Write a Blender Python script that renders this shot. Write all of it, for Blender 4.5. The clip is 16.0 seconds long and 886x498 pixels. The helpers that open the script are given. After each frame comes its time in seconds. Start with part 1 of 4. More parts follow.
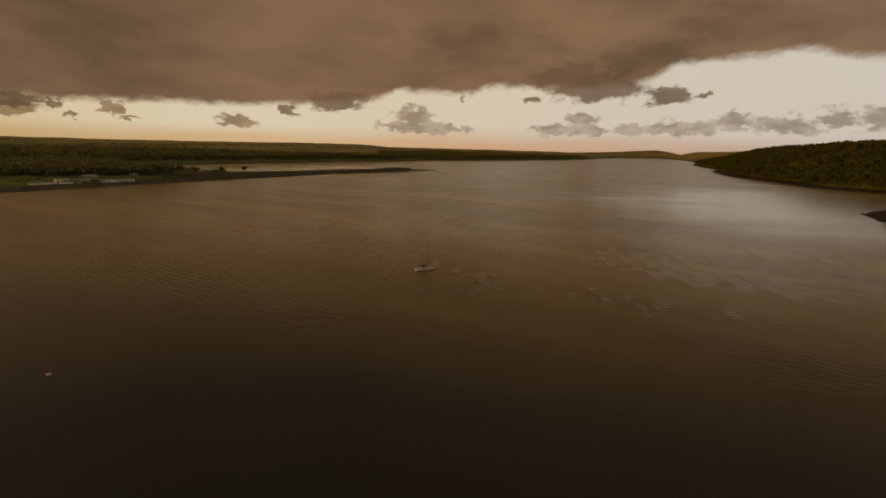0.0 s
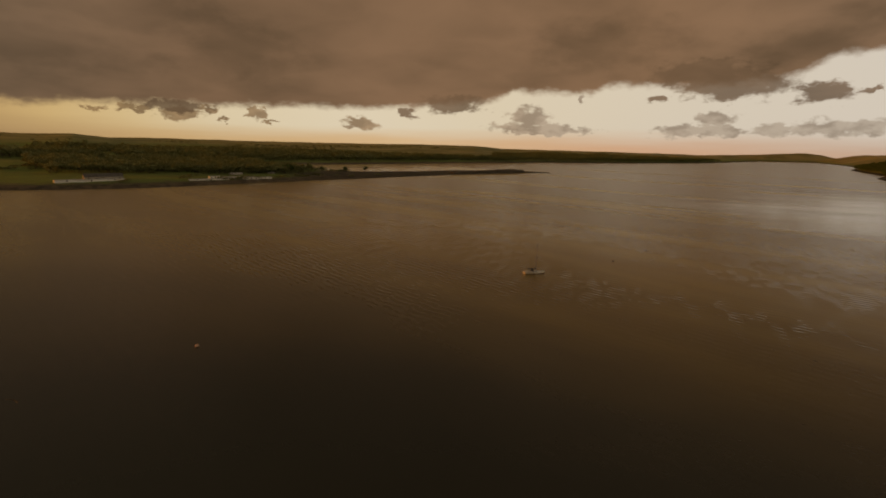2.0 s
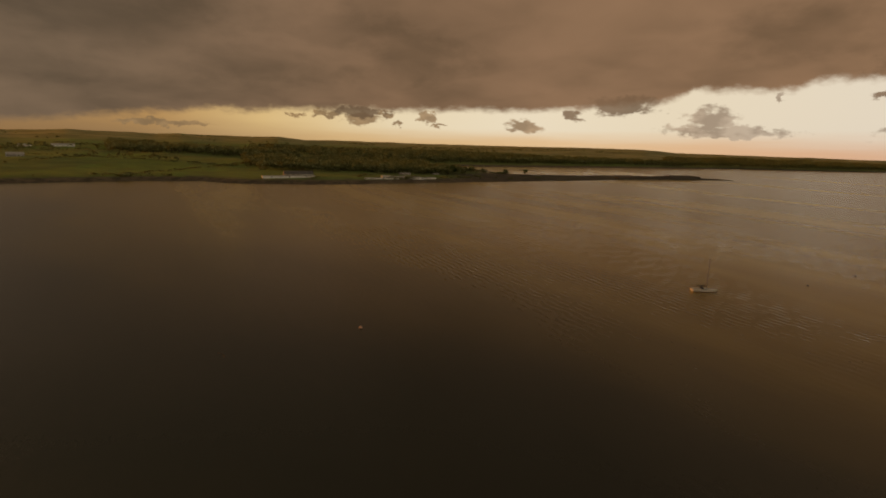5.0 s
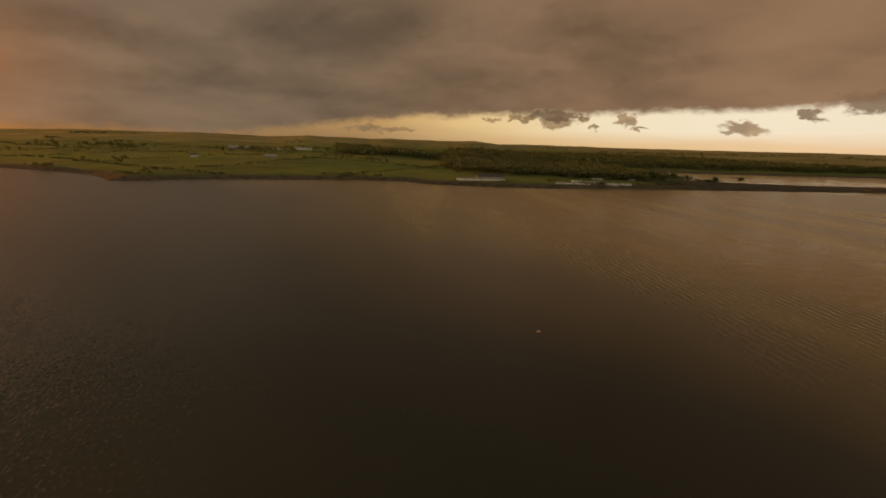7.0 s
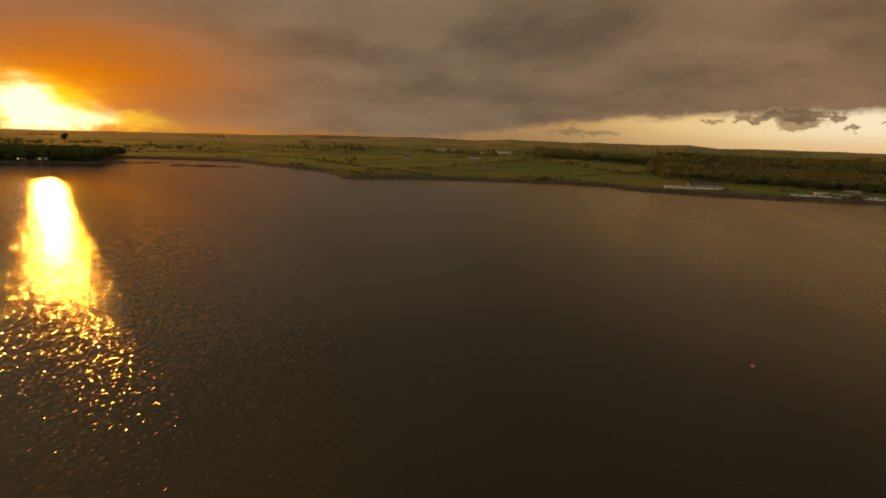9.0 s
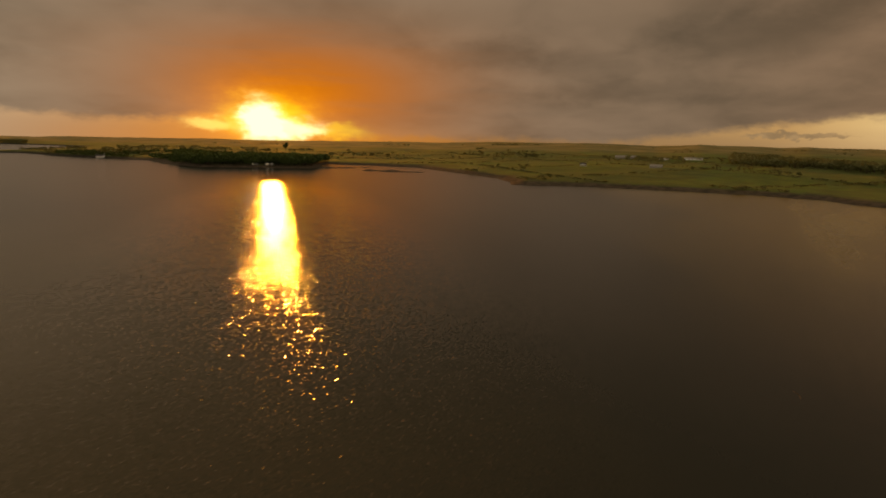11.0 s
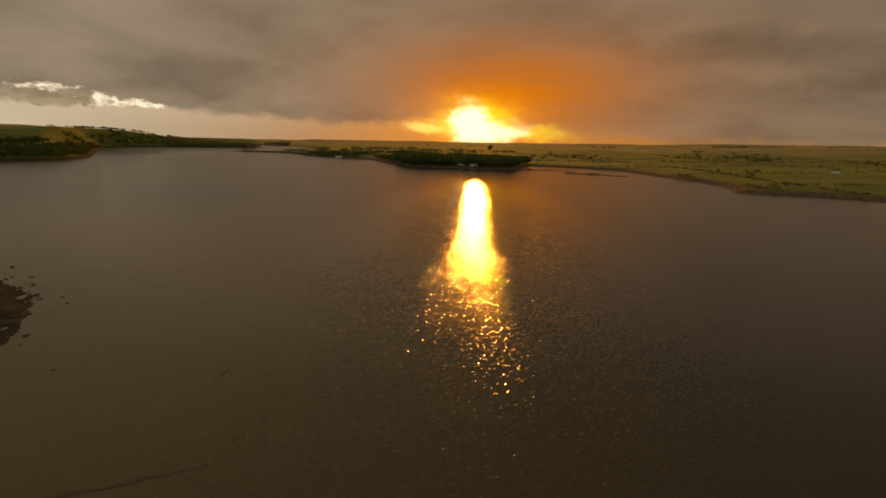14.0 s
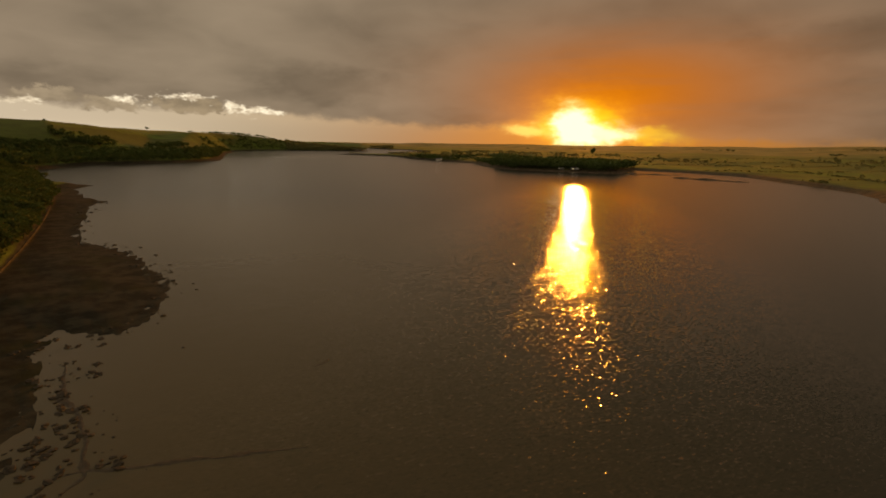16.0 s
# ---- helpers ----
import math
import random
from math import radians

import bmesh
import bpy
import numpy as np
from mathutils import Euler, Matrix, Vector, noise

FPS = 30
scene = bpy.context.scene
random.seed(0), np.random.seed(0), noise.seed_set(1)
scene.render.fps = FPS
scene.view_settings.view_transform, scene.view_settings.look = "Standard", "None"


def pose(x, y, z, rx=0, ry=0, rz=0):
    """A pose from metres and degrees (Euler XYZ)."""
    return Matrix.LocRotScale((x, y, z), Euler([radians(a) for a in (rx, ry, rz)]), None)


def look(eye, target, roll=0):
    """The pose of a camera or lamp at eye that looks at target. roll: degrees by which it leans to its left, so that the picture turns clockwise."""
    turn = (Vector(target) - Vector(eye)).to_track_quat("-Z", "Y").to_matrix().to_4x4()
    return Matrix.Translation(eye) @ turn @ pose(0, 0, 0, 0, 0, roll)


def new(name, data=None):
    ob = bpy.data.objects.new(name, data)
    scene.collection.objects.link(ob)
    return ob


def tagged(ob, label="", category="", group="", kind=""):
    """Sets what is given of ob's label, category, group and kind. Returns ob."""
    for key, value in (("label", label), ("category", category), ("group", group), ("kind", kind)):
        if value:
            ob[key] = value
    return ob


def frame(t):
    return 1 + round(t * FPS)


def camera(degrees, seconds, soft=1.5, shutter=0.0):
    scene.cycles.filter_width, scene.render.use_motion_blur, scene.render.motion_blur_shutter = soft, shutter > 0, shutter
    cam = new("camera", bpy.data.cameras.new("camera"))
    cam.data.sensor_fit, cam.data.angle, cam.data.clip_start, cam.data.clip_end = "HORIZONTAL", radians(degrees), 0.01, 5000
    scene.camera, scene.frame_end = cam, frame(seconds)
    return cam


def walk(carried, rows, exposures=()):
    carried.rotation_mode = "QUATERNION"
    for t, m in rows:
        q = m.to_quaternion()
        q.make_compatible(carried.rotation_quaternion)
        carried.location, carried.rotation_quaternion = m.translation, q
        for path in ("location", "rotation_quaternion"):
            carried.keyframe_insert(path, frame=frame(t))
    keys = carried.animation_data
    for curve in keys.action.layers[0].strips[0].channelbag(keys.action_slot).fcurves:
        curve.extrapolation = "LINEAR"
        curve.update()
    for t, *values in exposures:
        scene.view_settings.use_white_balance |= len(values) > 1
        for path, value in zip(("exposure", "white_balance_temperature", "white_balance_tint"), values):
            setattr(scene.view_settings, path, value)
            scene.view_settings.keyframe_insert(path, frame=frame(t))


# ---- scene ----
cam = camera(83.25, 16.0, soft=1.8)
PATH = [
    (0, pose(0.00, 0.00, 49.03, 78.50, 0, 7.59) @ pose(0, 0, 0, 0, 0, 1.31)),
    (0.5, pose(0.00, -0.05, 49.02, 78.41, 0, 13.49) @ pose(0, 0, 0, 0, 0, 1.43)),
    (1, pose(0.01, -0.10, 49.02, 78.41, 0, 17.60) @ pose(0, 0, 0, 0, 0, 1.50)),
    (1.5, pose(0.02, -0.15, 49.01, 78.40, 0, 18.69) @ pose(0, 0, 0, 0, 0, 1.49)),
    (2, pose(0.05, -0.20, 49.01, 78.39, 0, 20.31) @ pose(0, 0, 0, 0, 0, 1.44)),
    (2.5, pose(0.10, -0.24, 49.00, 78.42, 0, 21.38) @ pose(0, 0, 0, 0, 0, 1.41)),
    (3, pose(0.16, -0.29, 48.98, 78.43, 0, 22.65) @ pose(0, 0, 0, 0, 0, 1.39)),
    (3.2, pose(0.20, -0.31, 48.97, 78.43, 0, 23.43) @ pose(0, 0, 0, 0, 0, 1.40)),
    (5.3, pose(0.63, -0.47, 48.84, 78.21, 0, 42.29) @ pose(0, 0, 0, 0, 0, 1.76)),
    (5.5, pose(0.67, -0.48, 48.83, 78.21, 0, 44.99) @ pose(0, 0, 0, 0, 0, 1.71)),
    (6, pose(0.76, -0.53, 48.80, 78.18, 0, 48.93) @ pose(0, 0, 0, 0, 0, 1.77)),
    (6.5, pose(0.83, -0.58, 48.78, 78.12, 0, 53.86) @ pose(0, 0, 0, 0, 0, 1.70)),
    (7, pose(0.90, -0.63, 48.76, 78.03, 0, 59.70) @ pose(0, 0, 0, 0, 0, 1.80)),
    (7.5, pose(0.96, -0.66, 48.75, 77.94, 0, 65.32) @ pose(0, 0, 0, 0, 0, 1.76)),
    (8, pose(1.00, -0.69, 48.74, 77.88, 0, 71.06) @ pose(0, 0, 0, 0, 0, 1.81)),
    (8.5, pose(1.04, -0.71, 48.74, 77.82, 0, 76.55) @ pose(0, 0, 0, 0, 0, 1.89)),
    (9, pose(1.06, -0.72, 48.74, 77.78, 0, 81.94) @ pose(0, 0, 0, 0, 0, 1.79)),
    (9.5, pose(1.08, -0.71, 48.75, 77.74, 0, 87.29) @ pose(0, 0, 0, 0, 0, 1.80)),
    (9.9, pose(1.10, -0.69, 48.76, 77.71, 0, 91.28) @ pose(0, 0, 0, 0, 0, 1.76)),
    (10, pose(1.10, -0.68, 48.77, 77.68, 0, 92.15) @ pose(0, 0, 0, 0, 0, 1.71)),
    (10.2, pose(1.11, -0.66, 48.77, 77.74, 0, 93.98) @ pose(0, 0, 0, 0, 0, 1.64)),
    (12.3, pose(1.20, -0.40, 48.84, 77.78, 0, 111.34) @ pose(0, 0, 0, 0, 0, 1.26)),
    (12.5, pose(1.21, -0.38, 48.85, 77.69, 0, 112.47) @ pose(0, 0, 0, 0, 0, 1.39)),
    (13, pose(1.22, -0.30, 48.87, 77.75, 0, 116.42) @ pose(0, 0, 0, 0, 0, 1.30)),
    (13.5, pose(1.21, -0.22, 48.89, 77.70, 0, 120.20) @ pose(0, 0, 0, 0, 0, 1.31)),
    (14, pose(1.20, -0.14, 48.91, 77.74, 0, 123.92) @ pose(0, 0, 0, 0, 0, 1.24)),
    (14.5, pose(1.17, -0.06, 48.93, 77.78, 0, 127.19) @ pose(0, 0, 0, 0, 0, 1.16)),
    (15, pose(1.14, 0.03, 48.95, 77.81, 0, 129.84) @ pose(0, 0, 0, 0, 0, 1.08)),
    (15.5, pose(1.10, 0.11, 48.97, 77.83, 0, 132.41) @ pose(0, 0, 0, 0, 0, 1.01)),
    (16, pose(1.06, 0.20, 48.99, 77.88, 0, 135.13) @ pose(0, 0, 0, 0, 0, 1.03)),
]
walk(cam, PATH, exposures=[(0, 0.06, 8700, 10), (5.5, 0.36, 8350, 10), (7.5, 0.50, 8300, 10), (9.5, 0.55, 8700, 10), (16, 0.57, 8700, 10)])

# ---- world: evening sky under a cloud deck, clear gap along the horizon, low sun ----
SUN_AZ, SUN_EL = 120.4, 3.0  # azimuth is counted from +y towards -x


def bearing(az):
    a = radians(az)
    return Vector((-math.sin(a), math.cos(a), 0.0))


class Nodes:
    """Short hand for a node tree of maths."""

    def __init__(self, tree):
        self.t = tree
        tree.nodes.clear()

    def put(self, sock, v):
        if isinstance(v, bpy.types.NodeSocket):
            self.t.links.new(v, sock)
        elif isinstance(v, (tuple, list)):
            sock.default_value = (*v, 1.0)[: len(sock.default_value)] if len(v) == 3 else v
        else:
            sock.default_value = v

    def node(self, kind, operation="", clamp=False):
        n = self.t.nodes.new(kind)
        if operation:
            n.operation = operation
        if clamp:
            n.use_clamp = True
        return n

    def m(self, op, a, b=0.0, c=0.0, clamp=False):
        n = self.node("ShaderNodeMath", op, clamp)
        for i, v in enumerate((a, b, c)):
            self.put(n.inputs[i], v)
        return n.outputs[0]

    def step(self, v, lo, hi, out_lo=0.0, out_hi=1.0):
        n = self.node("ShaderNodeMapRange")
        n.interpolation_type = "SMOOTHSTEP"
        for i, x in enumerate((v, lo, hi, out_lo, out_hi)):
            self.put(n.inputs[i], x)
        return n.outputs[0]

    def mix(self, f, a, b, blend="MIX"):
        n = self.node("ShaderNodeMix")
        n.data_type, n.blend_type = "RGBA", blend
        self.put(n.inputs[0], f), self.put(n.inputs[6], a), self.put(n.inputs[7], b)
        return n.outputs[2]

    def xyz(self, x, y, z):
        n = self.node("ShaderNodeCombineXYZ")
        for i, v in enumerate((x, y, z)):
            self.put(n.inputs[i], v)
        return n.outputs[0]

    def split(self, v):
        n = self.node("ShaderNodeSeparateXYZ")
        self.put(n.inputs[0], v)
        return n.outputs

    def vmath(self, op, a, b):
        n = self.node("ShaderNodeVectorMath", op)
        self.put(n.inputs[0], a)
        if op == "SCALE":
            self.put(n.inputs[3], b)
        else:
            self.put(n.inputs[1], b)
        return n.outputs[0]

    def noise(self, vec, scale, detail=4.0, rough=0.5, out=0, distortion=0.0):
        n = self.node("ShaderNodeTexNoise")
        self.put(n.inputs["Vector"], vec)
        n.inputs["Scale"].default_value, n.inputs["Detail"].default_value = scale, detail
        n.inputs["Roughness"].default_value, n.inputs["Distortion"].default_value = rough, distortion
        return n.outputs[out]

    def ramp(self, f, stops, smooth=True):
        n = self.node("ShaderNodeValToRGB")
        n.color_ramp.interpolation = "EASE" if smooth else "LINEAR"
        el = n.color_ramp.elements
        while len(el) < len(stops):
            el.new(0.5)
        for e, (p, c) in zip(el, stops):
            e.position = p
            e.color = (*c, 1.0) if isinstance(c, tuple) else (c, c, c, 1.0)
        self.put(n.inputs[0], f)
        return n.outputs[0]


world = bpy.data.worlds.new("evening_sky")
scene.world = world
world.use_nodes = True
N = Nodes(world.node_tree)
tc = N.node("ShaderNodeTexCoord").outputs["Generated"]
dx, dy, dz = N.split(tc)
# azimuth from the direction 75 degrees round from +y, so that the seam lies behind everything seen
ca, sa = math.cos(radians(75)), math.sin(radians(75))
fwd = N.m("ADD", N.m("MULTIPLY", dx, -sa), N.m("MULTIPLY", dy, ca))
side = N.m("ADD", N.m("MULTIPLY", dx, -ca), N.m("MULTIPLY", dy, -sa))
az = N.m("ADD", N.m("MULTIPLY", N.m("ARCTAN2", side, fwd), 57.2958), 75.0)
el = N.m("MULTIPLY", N.m("ARCSINE", dz), 57.2958)
AZ0, AZ1 = -105.0, 255.0
azu = N.m("DIVIDE", N.m("SUBTRACT", az, AZ0), AZ1 - AZ0)


def az_ramp(stops):
    return N.ramp(azu, [((a - AZ0) / (AZ1 - AZ0), c) for a, c in stops], smooth=False)


low = N.m("ADD", N.m("MAXIMUM", dz, 0.0), 0.24)
plane = N.xyz(N.m("DIVIDE", dx, low), N.m("DIVIDE", dy, low), 0.0)
puff = N.xyz(N.m("MULTIPLY", az, 0.34), N.m("MULTIPLY", el, 0.62), 3.0)
n_deck = N.noise(plane, 1.3, 3.0, 0.45, distortion=0.25)
n_fine = N.noise(plane, 4.0, 4.0, 0.5, distortion=0.5)
n_puff = N.m("ADD", 0.5, N.m("MULTIPLY", N.m("SUBTRACT", N.noise(puff, 1.15, 6.0, 0.54), 0.5), 1.7))
n_rag = N.noise(puff, 3.2, 5.0, 0.6)
n_edge = N.m("ADD", N.m("MULTIPLY", N.noise(N.xyz(N.m("MULTIPLY", az, 0.8), N.m("MULTIPLY", el, 1.5), 5.0), 0.8, 6.0, 0.58), 0.75), N.m("MULTIPLY", n_puff, 0.25))
n_streak = N.noise(N.xyz(N.m("MULTIPLY", az, 0.09), N.m("MULTIPLY", el, 1.1), 9.0), 0.7, 4.0, 0.55)

# clear sky: pale in the north, yellow towards the sun, grey haze beyond it
nishita = N.node("ShaderNodeTexSky")
nishita.sky_type = "NISHITA"
nishita.sun_disc, nishita.sun_elevation, nishita.sun_rotation = False, radians(SUN_EL), radians(-SUN_AZ)
nishita.dust_density = 3.0
sky_tint = N.vmath("SCALE", nishita.outputs[0], 0.10)
clear = az_ramp([(-105, (0.66, 0.635, 0.61)), (-35, (0.56, 0.575, 0.64)), (-8, (0.60, 0.595, 0.60)), (15, (0.64, 0.615, 0.56)),
                 (30, (0.66, 0.64, 0.585)), (44, (0.64, 0.60, 0.50)), (52, (0.60, 0.50, 0.33)), (58, (0.55, 0.425, 0.24)), (68, (0.36, 0.23, 0.11)), (85, (0.20, 0.14, 0.090)),
                 (104, (0.28, 0.15, 0.055)), (120, (0.42, 0.20, 0.045)), (138, (0.27, 0.21, 0.155)), (152, (0.33, 0.29, 0.24)),
                 (160, (0.36, 0.33, 0.285)), (168, (0.38, 0.35, 0.31)), (255, (0.66, 0.635, 0.61))])
horizon = az_ramp([(-105, (0.30, 0.29, 0.31)), (-30, (0.42, 0.34, 0.32)), (0, (0.51, 0.34, 0.26)), (25, (0.55, 0.40, 0.26)),
                   (50, (0.46, 0.33, 0.19)), (70, (0.22, 0.145, 0.08)), (95, (0.19, 0.11, 0.05)), (120, (0.36, 0.15, 0.03)),
                   (140, (0.27, 0.19, 0.13)), (156, (0.30, 0.26, 0.21)), (168, (0.40, 0.36, 0.31)), (255, (0.30, 0.29, 0.31))])
clear = N.mix(0.12, clear, sky_tint)
clear = N.mix(N.step(N.m("ADD", el, N.m("MULTIPLY", n_streak, 1.6)), 0.6, 3.2), horizon, clear)

# lower edge of the deck, in degrees over twenty
edge = az_ramp([(a, e / 20.0) for a, e in ((-105, 26), (-50, 12), (-36, 8.0), (-32, 8.1), (-29.5, 8.5), (-27, 9.3), (-23, 9.0), (-16, 8.6), (-13, 6.8), (-4, 6.4), (3, 6.5),
                                           (5, 5.8), (13, 6.0), (15.5, 4.9), (26, 4.0), (38, 3.7), (54, 3.2), (62, 2.9), (67, 2.4), (74, 1.6),
                                           (82, 0.4), (112, 0.4), (124, 2.5), (134, 1.4), (146, 2.2), (154, 2.6), (160, 2.9), (170, 2.6), (176, 3.1), (190, 6), (255, 26))])
edge_el = N.m("ADD", N.m("MULTIPLY", edge, 20.0), N.m("MULTIPLY", N.m("SUBTRACT", n_puff, 0.5), 0.9))
deck_mask = N.step(N.m("SUBTRACT", N.m("ADD", el, N.m("MULTIPLY", N.m("SUBTRACT", n_rag, 0.5), 0.6)), edge_el), -0.45, 0.60)
LUMPS = [(3.5, 10.8, 9, 2.6), (-13.4, 9.4, 6, 2.0), (-25, 12.1, 9, 2.4), (58, 7.6, 10, 2.2), (42, 9.2, 6, 2.8), (70, 10.1, 11, 2.9), (81, 5.6, 14, 1.5), (51, 11.5, 9, 2.6), (98, 9.0, 10, 2.0), (148, 5.6, 7, 2.2), (172, 4.6, 6, 1.6)]
lump = None
for a, e, w, h in LUMPS:
    q = N.m("SQRT", N.m("ADD", N.m("POWER", N.m("DIVIDE", N.m("SUBTRACT", az, a), w), 2.0), N.m("POWER", N.m("DIVIDE", N.m("SUBTRACT", el, e), h), 2.0)))
    lump = q if lump is None else N.m("MINIMUM", lump, q)
lump = N.step(N.m("SUBTRACT", N.m("ADD", 1.0, N.m("MULTIPLY", N.m("SUBTRACT", n_puff, 0.5), 0.9)), lump), -0.28, 0.70)
tone = N.m("ADD", N.m("MULTIPLY", n_deck, 0.66), N.m("ADD", 0.06, N.m("MULTIPLY", n_fine, 0.20)))
tone = N.m("SUBTRACT", tone, N.m("MULTIPLY", lump, 0.10))
deck_dark = az_ramp([(-105, (0.075, 0.062, 0.054)), (0, (0.090, 0.061, 0.041)), (45, (0.080, 0.056, 0.039)), (76, (0.064, 0.051, 0.040)), (92, (0.070, 0.057, 0.046)), (160, (0.088, 0.075, 0.062)), (255, (0.075, 0.062, 0.054))])
deck_lit = az_ramp([(-105, (0.20, 0.165, 0.145)), (0, (0.225, 0.143, 0.098)), (45, (0.182, 0.119, 0.084)), (76, (0.136, 0.102, 0.079)), (92, (0.158, 0.122, 0.098)), (160, (0.195, 0.168, 0.142)), (255, (0.20, 0.165, 0.145))])
deck = N.mix(N.step(tone, 0.18, 0.66), deck_dark, deck_lit)
deck = N.mix(N.step(el, 17.0, 34.0, 0.0, 0.85), deck, N.mix(N.step(tone, 0.2, 0.66, 0.62, 1.0), (0.0, 0.0, 0.0), az_ramp([(-105, (0.15, 0.135, 0.115)), (-30, (0.185, 0.146, 0.112)), (10, (0.180, 0.140, 0.108)), (35, (0.150, 0.122, 0.096)), (50, (0.140, 0.119, 0.095)), (75, (0.110, 0.103, 0.086)), (120, (0.125, 0.117, 0.098)), (160, (0.145, 0.130, 0.105)), (255, (0.15, 0.135, 0.115))])))
sky_col = N.mix(deck_mask, clear, deck)

# directions shaken by fine noise, for torn outlines
shake = N.noise(N.xyz(N.m("MULTIPLY", az, 0.75), N.m("MULTIPLY", el, 1.25), 2.0), 1.0, 5.0, 0.62, out=1)
sh_a, sh_e, sh_c = N.split(shake)
caz = N.m("ADD", az, N.m("MULTIPLY", N.m("SUBTRACT", sh_a, 0.5), 4.2))
cel = N.m("ADD", el, N.m("MULTIPLY", N.m("SUBTRACT", sh_e, 0.5), 2.1))

# single clouds in the gap: azimuth, elevation, half width, half height
grey = az_ramp([(-105, (0.36, 0.35, 0.35)), (-25, (0.37, 0.35, 0.345)), (8, (0.37, 0.325, 0.295)), (25, (0.31, 0.23, 0.165)), (55, (0.24, 0.165, 0.095)), (160, (0.22, 0.185, 0.14)), (255, (0.36, 0.34, 0.33))])
CLOUDS = [(47.6, 2.6, 2.3, 0.75), (54.5, 2.7, 1.0, 0.28), (51.4, 2.9, 1.7, 0.36), (45.2, 3.1, 1.0, 0.28), (43.7, 2.1, 0.45, 0.28), (40.6, 3.0, 0.9, 0.7), (39.2, 2.1, 0.5, 0.24),
          (30.0, 2.2, 2.1, 0.72), (11.2, 3.3, 2.2, 1.35), (10.0, 2.1, 6.2, 0.6), (5.7, 5.3, 0.5, 0.5), (-7.2, 3.3, 2.0, 0.8), (-6.1, 2.1, 4.8, 0.65)]
BANK = [(-12.5, 2.2, 2.3, 0.6), (-16.7, 2.4, 4.2, 0.78), (-21.6, 3.2, 1.9, 1.0), (-25.8, 2.7, 3.3, 0.95), (-29.5, 3.3, 1.8, 1.0), (-33.0, 3.3, 2.2, 1.2), (-40.0, 3.2, 5.5, 1.2),
        (161.8, 3.2, 3.0, 1.0), (168.0, 2.9, 2.8, 0.75), (159.0, 3.0, 0.7, 0.8), (173.0, 3.5, 3.4, 0.7), (67.0, 1.4, 4.5, 0.35)]
best = None
for a, e, w, h in CLOUDS + BANK:
    q = N.m("SQRT", N.m("ADD", N.m("POWER", N.m("DIVIDE", N.m("SUBTRACT", caz, a), w), 2.0), N.m("POWER", N.m("DIVIDE", N.m("SUBTRACT", cel, e), h), 2.0)))
    best = q if best is None else N.m("MINIMUM", best, q)
cloud_mask = N.step(N.m("SUBTRACT", N.m("ADD", 0.95, N.m("MULTIPLY", N.m("SUBTRACT", n_edge, 0.5), 1.8)), best), -0.16, 0.34)
sky_col = N.mix(N.m("MULTIPLY", cloud_mask, 0.92), sky_col, N.mix(N.step(n_puff, 0.35, 0.7), N.mix(0.42, grey, deck_dark), grey))

# darker lumps that hang from the deck's edge
LOBES = [(19.6, 4.6, 3.9, 1.05), (24.9, 3.4, 1.2, 0.5), (-8.1, 6.4, 5.5, 1.5), (-2.0, 5.2, 1.1, 0.45), (-15.4, 5.5, 2.5, 1.1), (-18.9, 5.8, 0.7, 0.4), (-6.0, 7.6, 6.0, 1.5), (48.0, 3.3, 3.4, 0.6)]
best = None
for a, e, w, h in LOBES:
    q = N.m("SQRT", N.m("ADD", N.m("POWER", N.m("DIVIDE", N.m("SUBTRACT", caz, a), w), 2.0), N.m("POWER", N.m("DIVIDE", N.m("SUBTRACT", cel, e), h), 2.0)))
    best = q if best is None else N.m("MINIMUM", best, q)
lobe_mask = N.step(N.m("SUBTRACT", N.m("ADD", 0.95, N.m("MULTIPLY", N.m("SUBTRACT", n_edge, 0.5), 1.8)), best), -0.16, 0.36)
sky_col = N.mix(N.m("MULTIPLY", lobe_mask, 0.88), sky_col, N.mix(N.step(tone, 0.28, 0.80), deck_dark, deck_lit))

# bright breaks low in the deck, opposite the pale north
BREAKS = [(161.7, 4.0, 2.3, 0.35), (157.4, 3.1, 1.0, 0.5), (155.0, 2.75, 3.1, 0.40), (166.4, 3.4, 1.6, 0.5), (174.8, 2.8, 1.3, 0.5)]
best = None
for a, e, w, h in BREAKS:
    q = N.m("SQRT", N.m("ADD", N.m("POWER", N.m("DIVIDE", N.m("SUBTRACT", caz, a), w), 2.0), N.m("POWER", N.m("DIVIDE", N.m("SUBTRACT", cel, e), h), 2.0)))
    best = q if best is None else N.m("MINIMUM", best, q)
break_mask = N.step(N.m("SUBTRACT", N.m("ADD", 0.85, N.m("MULTIPLY", N.m("SUBTRACT", n_rag, 0.5), 2.8)), best), -0.35, 0.75)
sky_col = N.mix(break_mask, sky_col, N.mix(N.step(n_rag, 0.4, 0.65), (0.50, 0.46, 0.40), (0.68, 0.66, 0.60)))


# the sun behind thin cloud, and the glow that it gives the cloud round it
def lobe(a, e, w, h, power=1.0):
    q = N.m("ADD", N.m("POWER", N.m("DIVIDE", N.m("SUBTRACT", az, a), w), 2.0), N.m("POWER", N.m("DIVIDE", N.m("SUBTRACT", el, e), h), 2.0))
    return N.m("EXPONENT", N.m("MULTIPLY", N.m("POWER", q, power), -1.0))


def add_glow(col, f, tint):
    return N.mix(1.0, col, N.mix(f, (0.0, 0.0, 0.0), tint), "ADD")


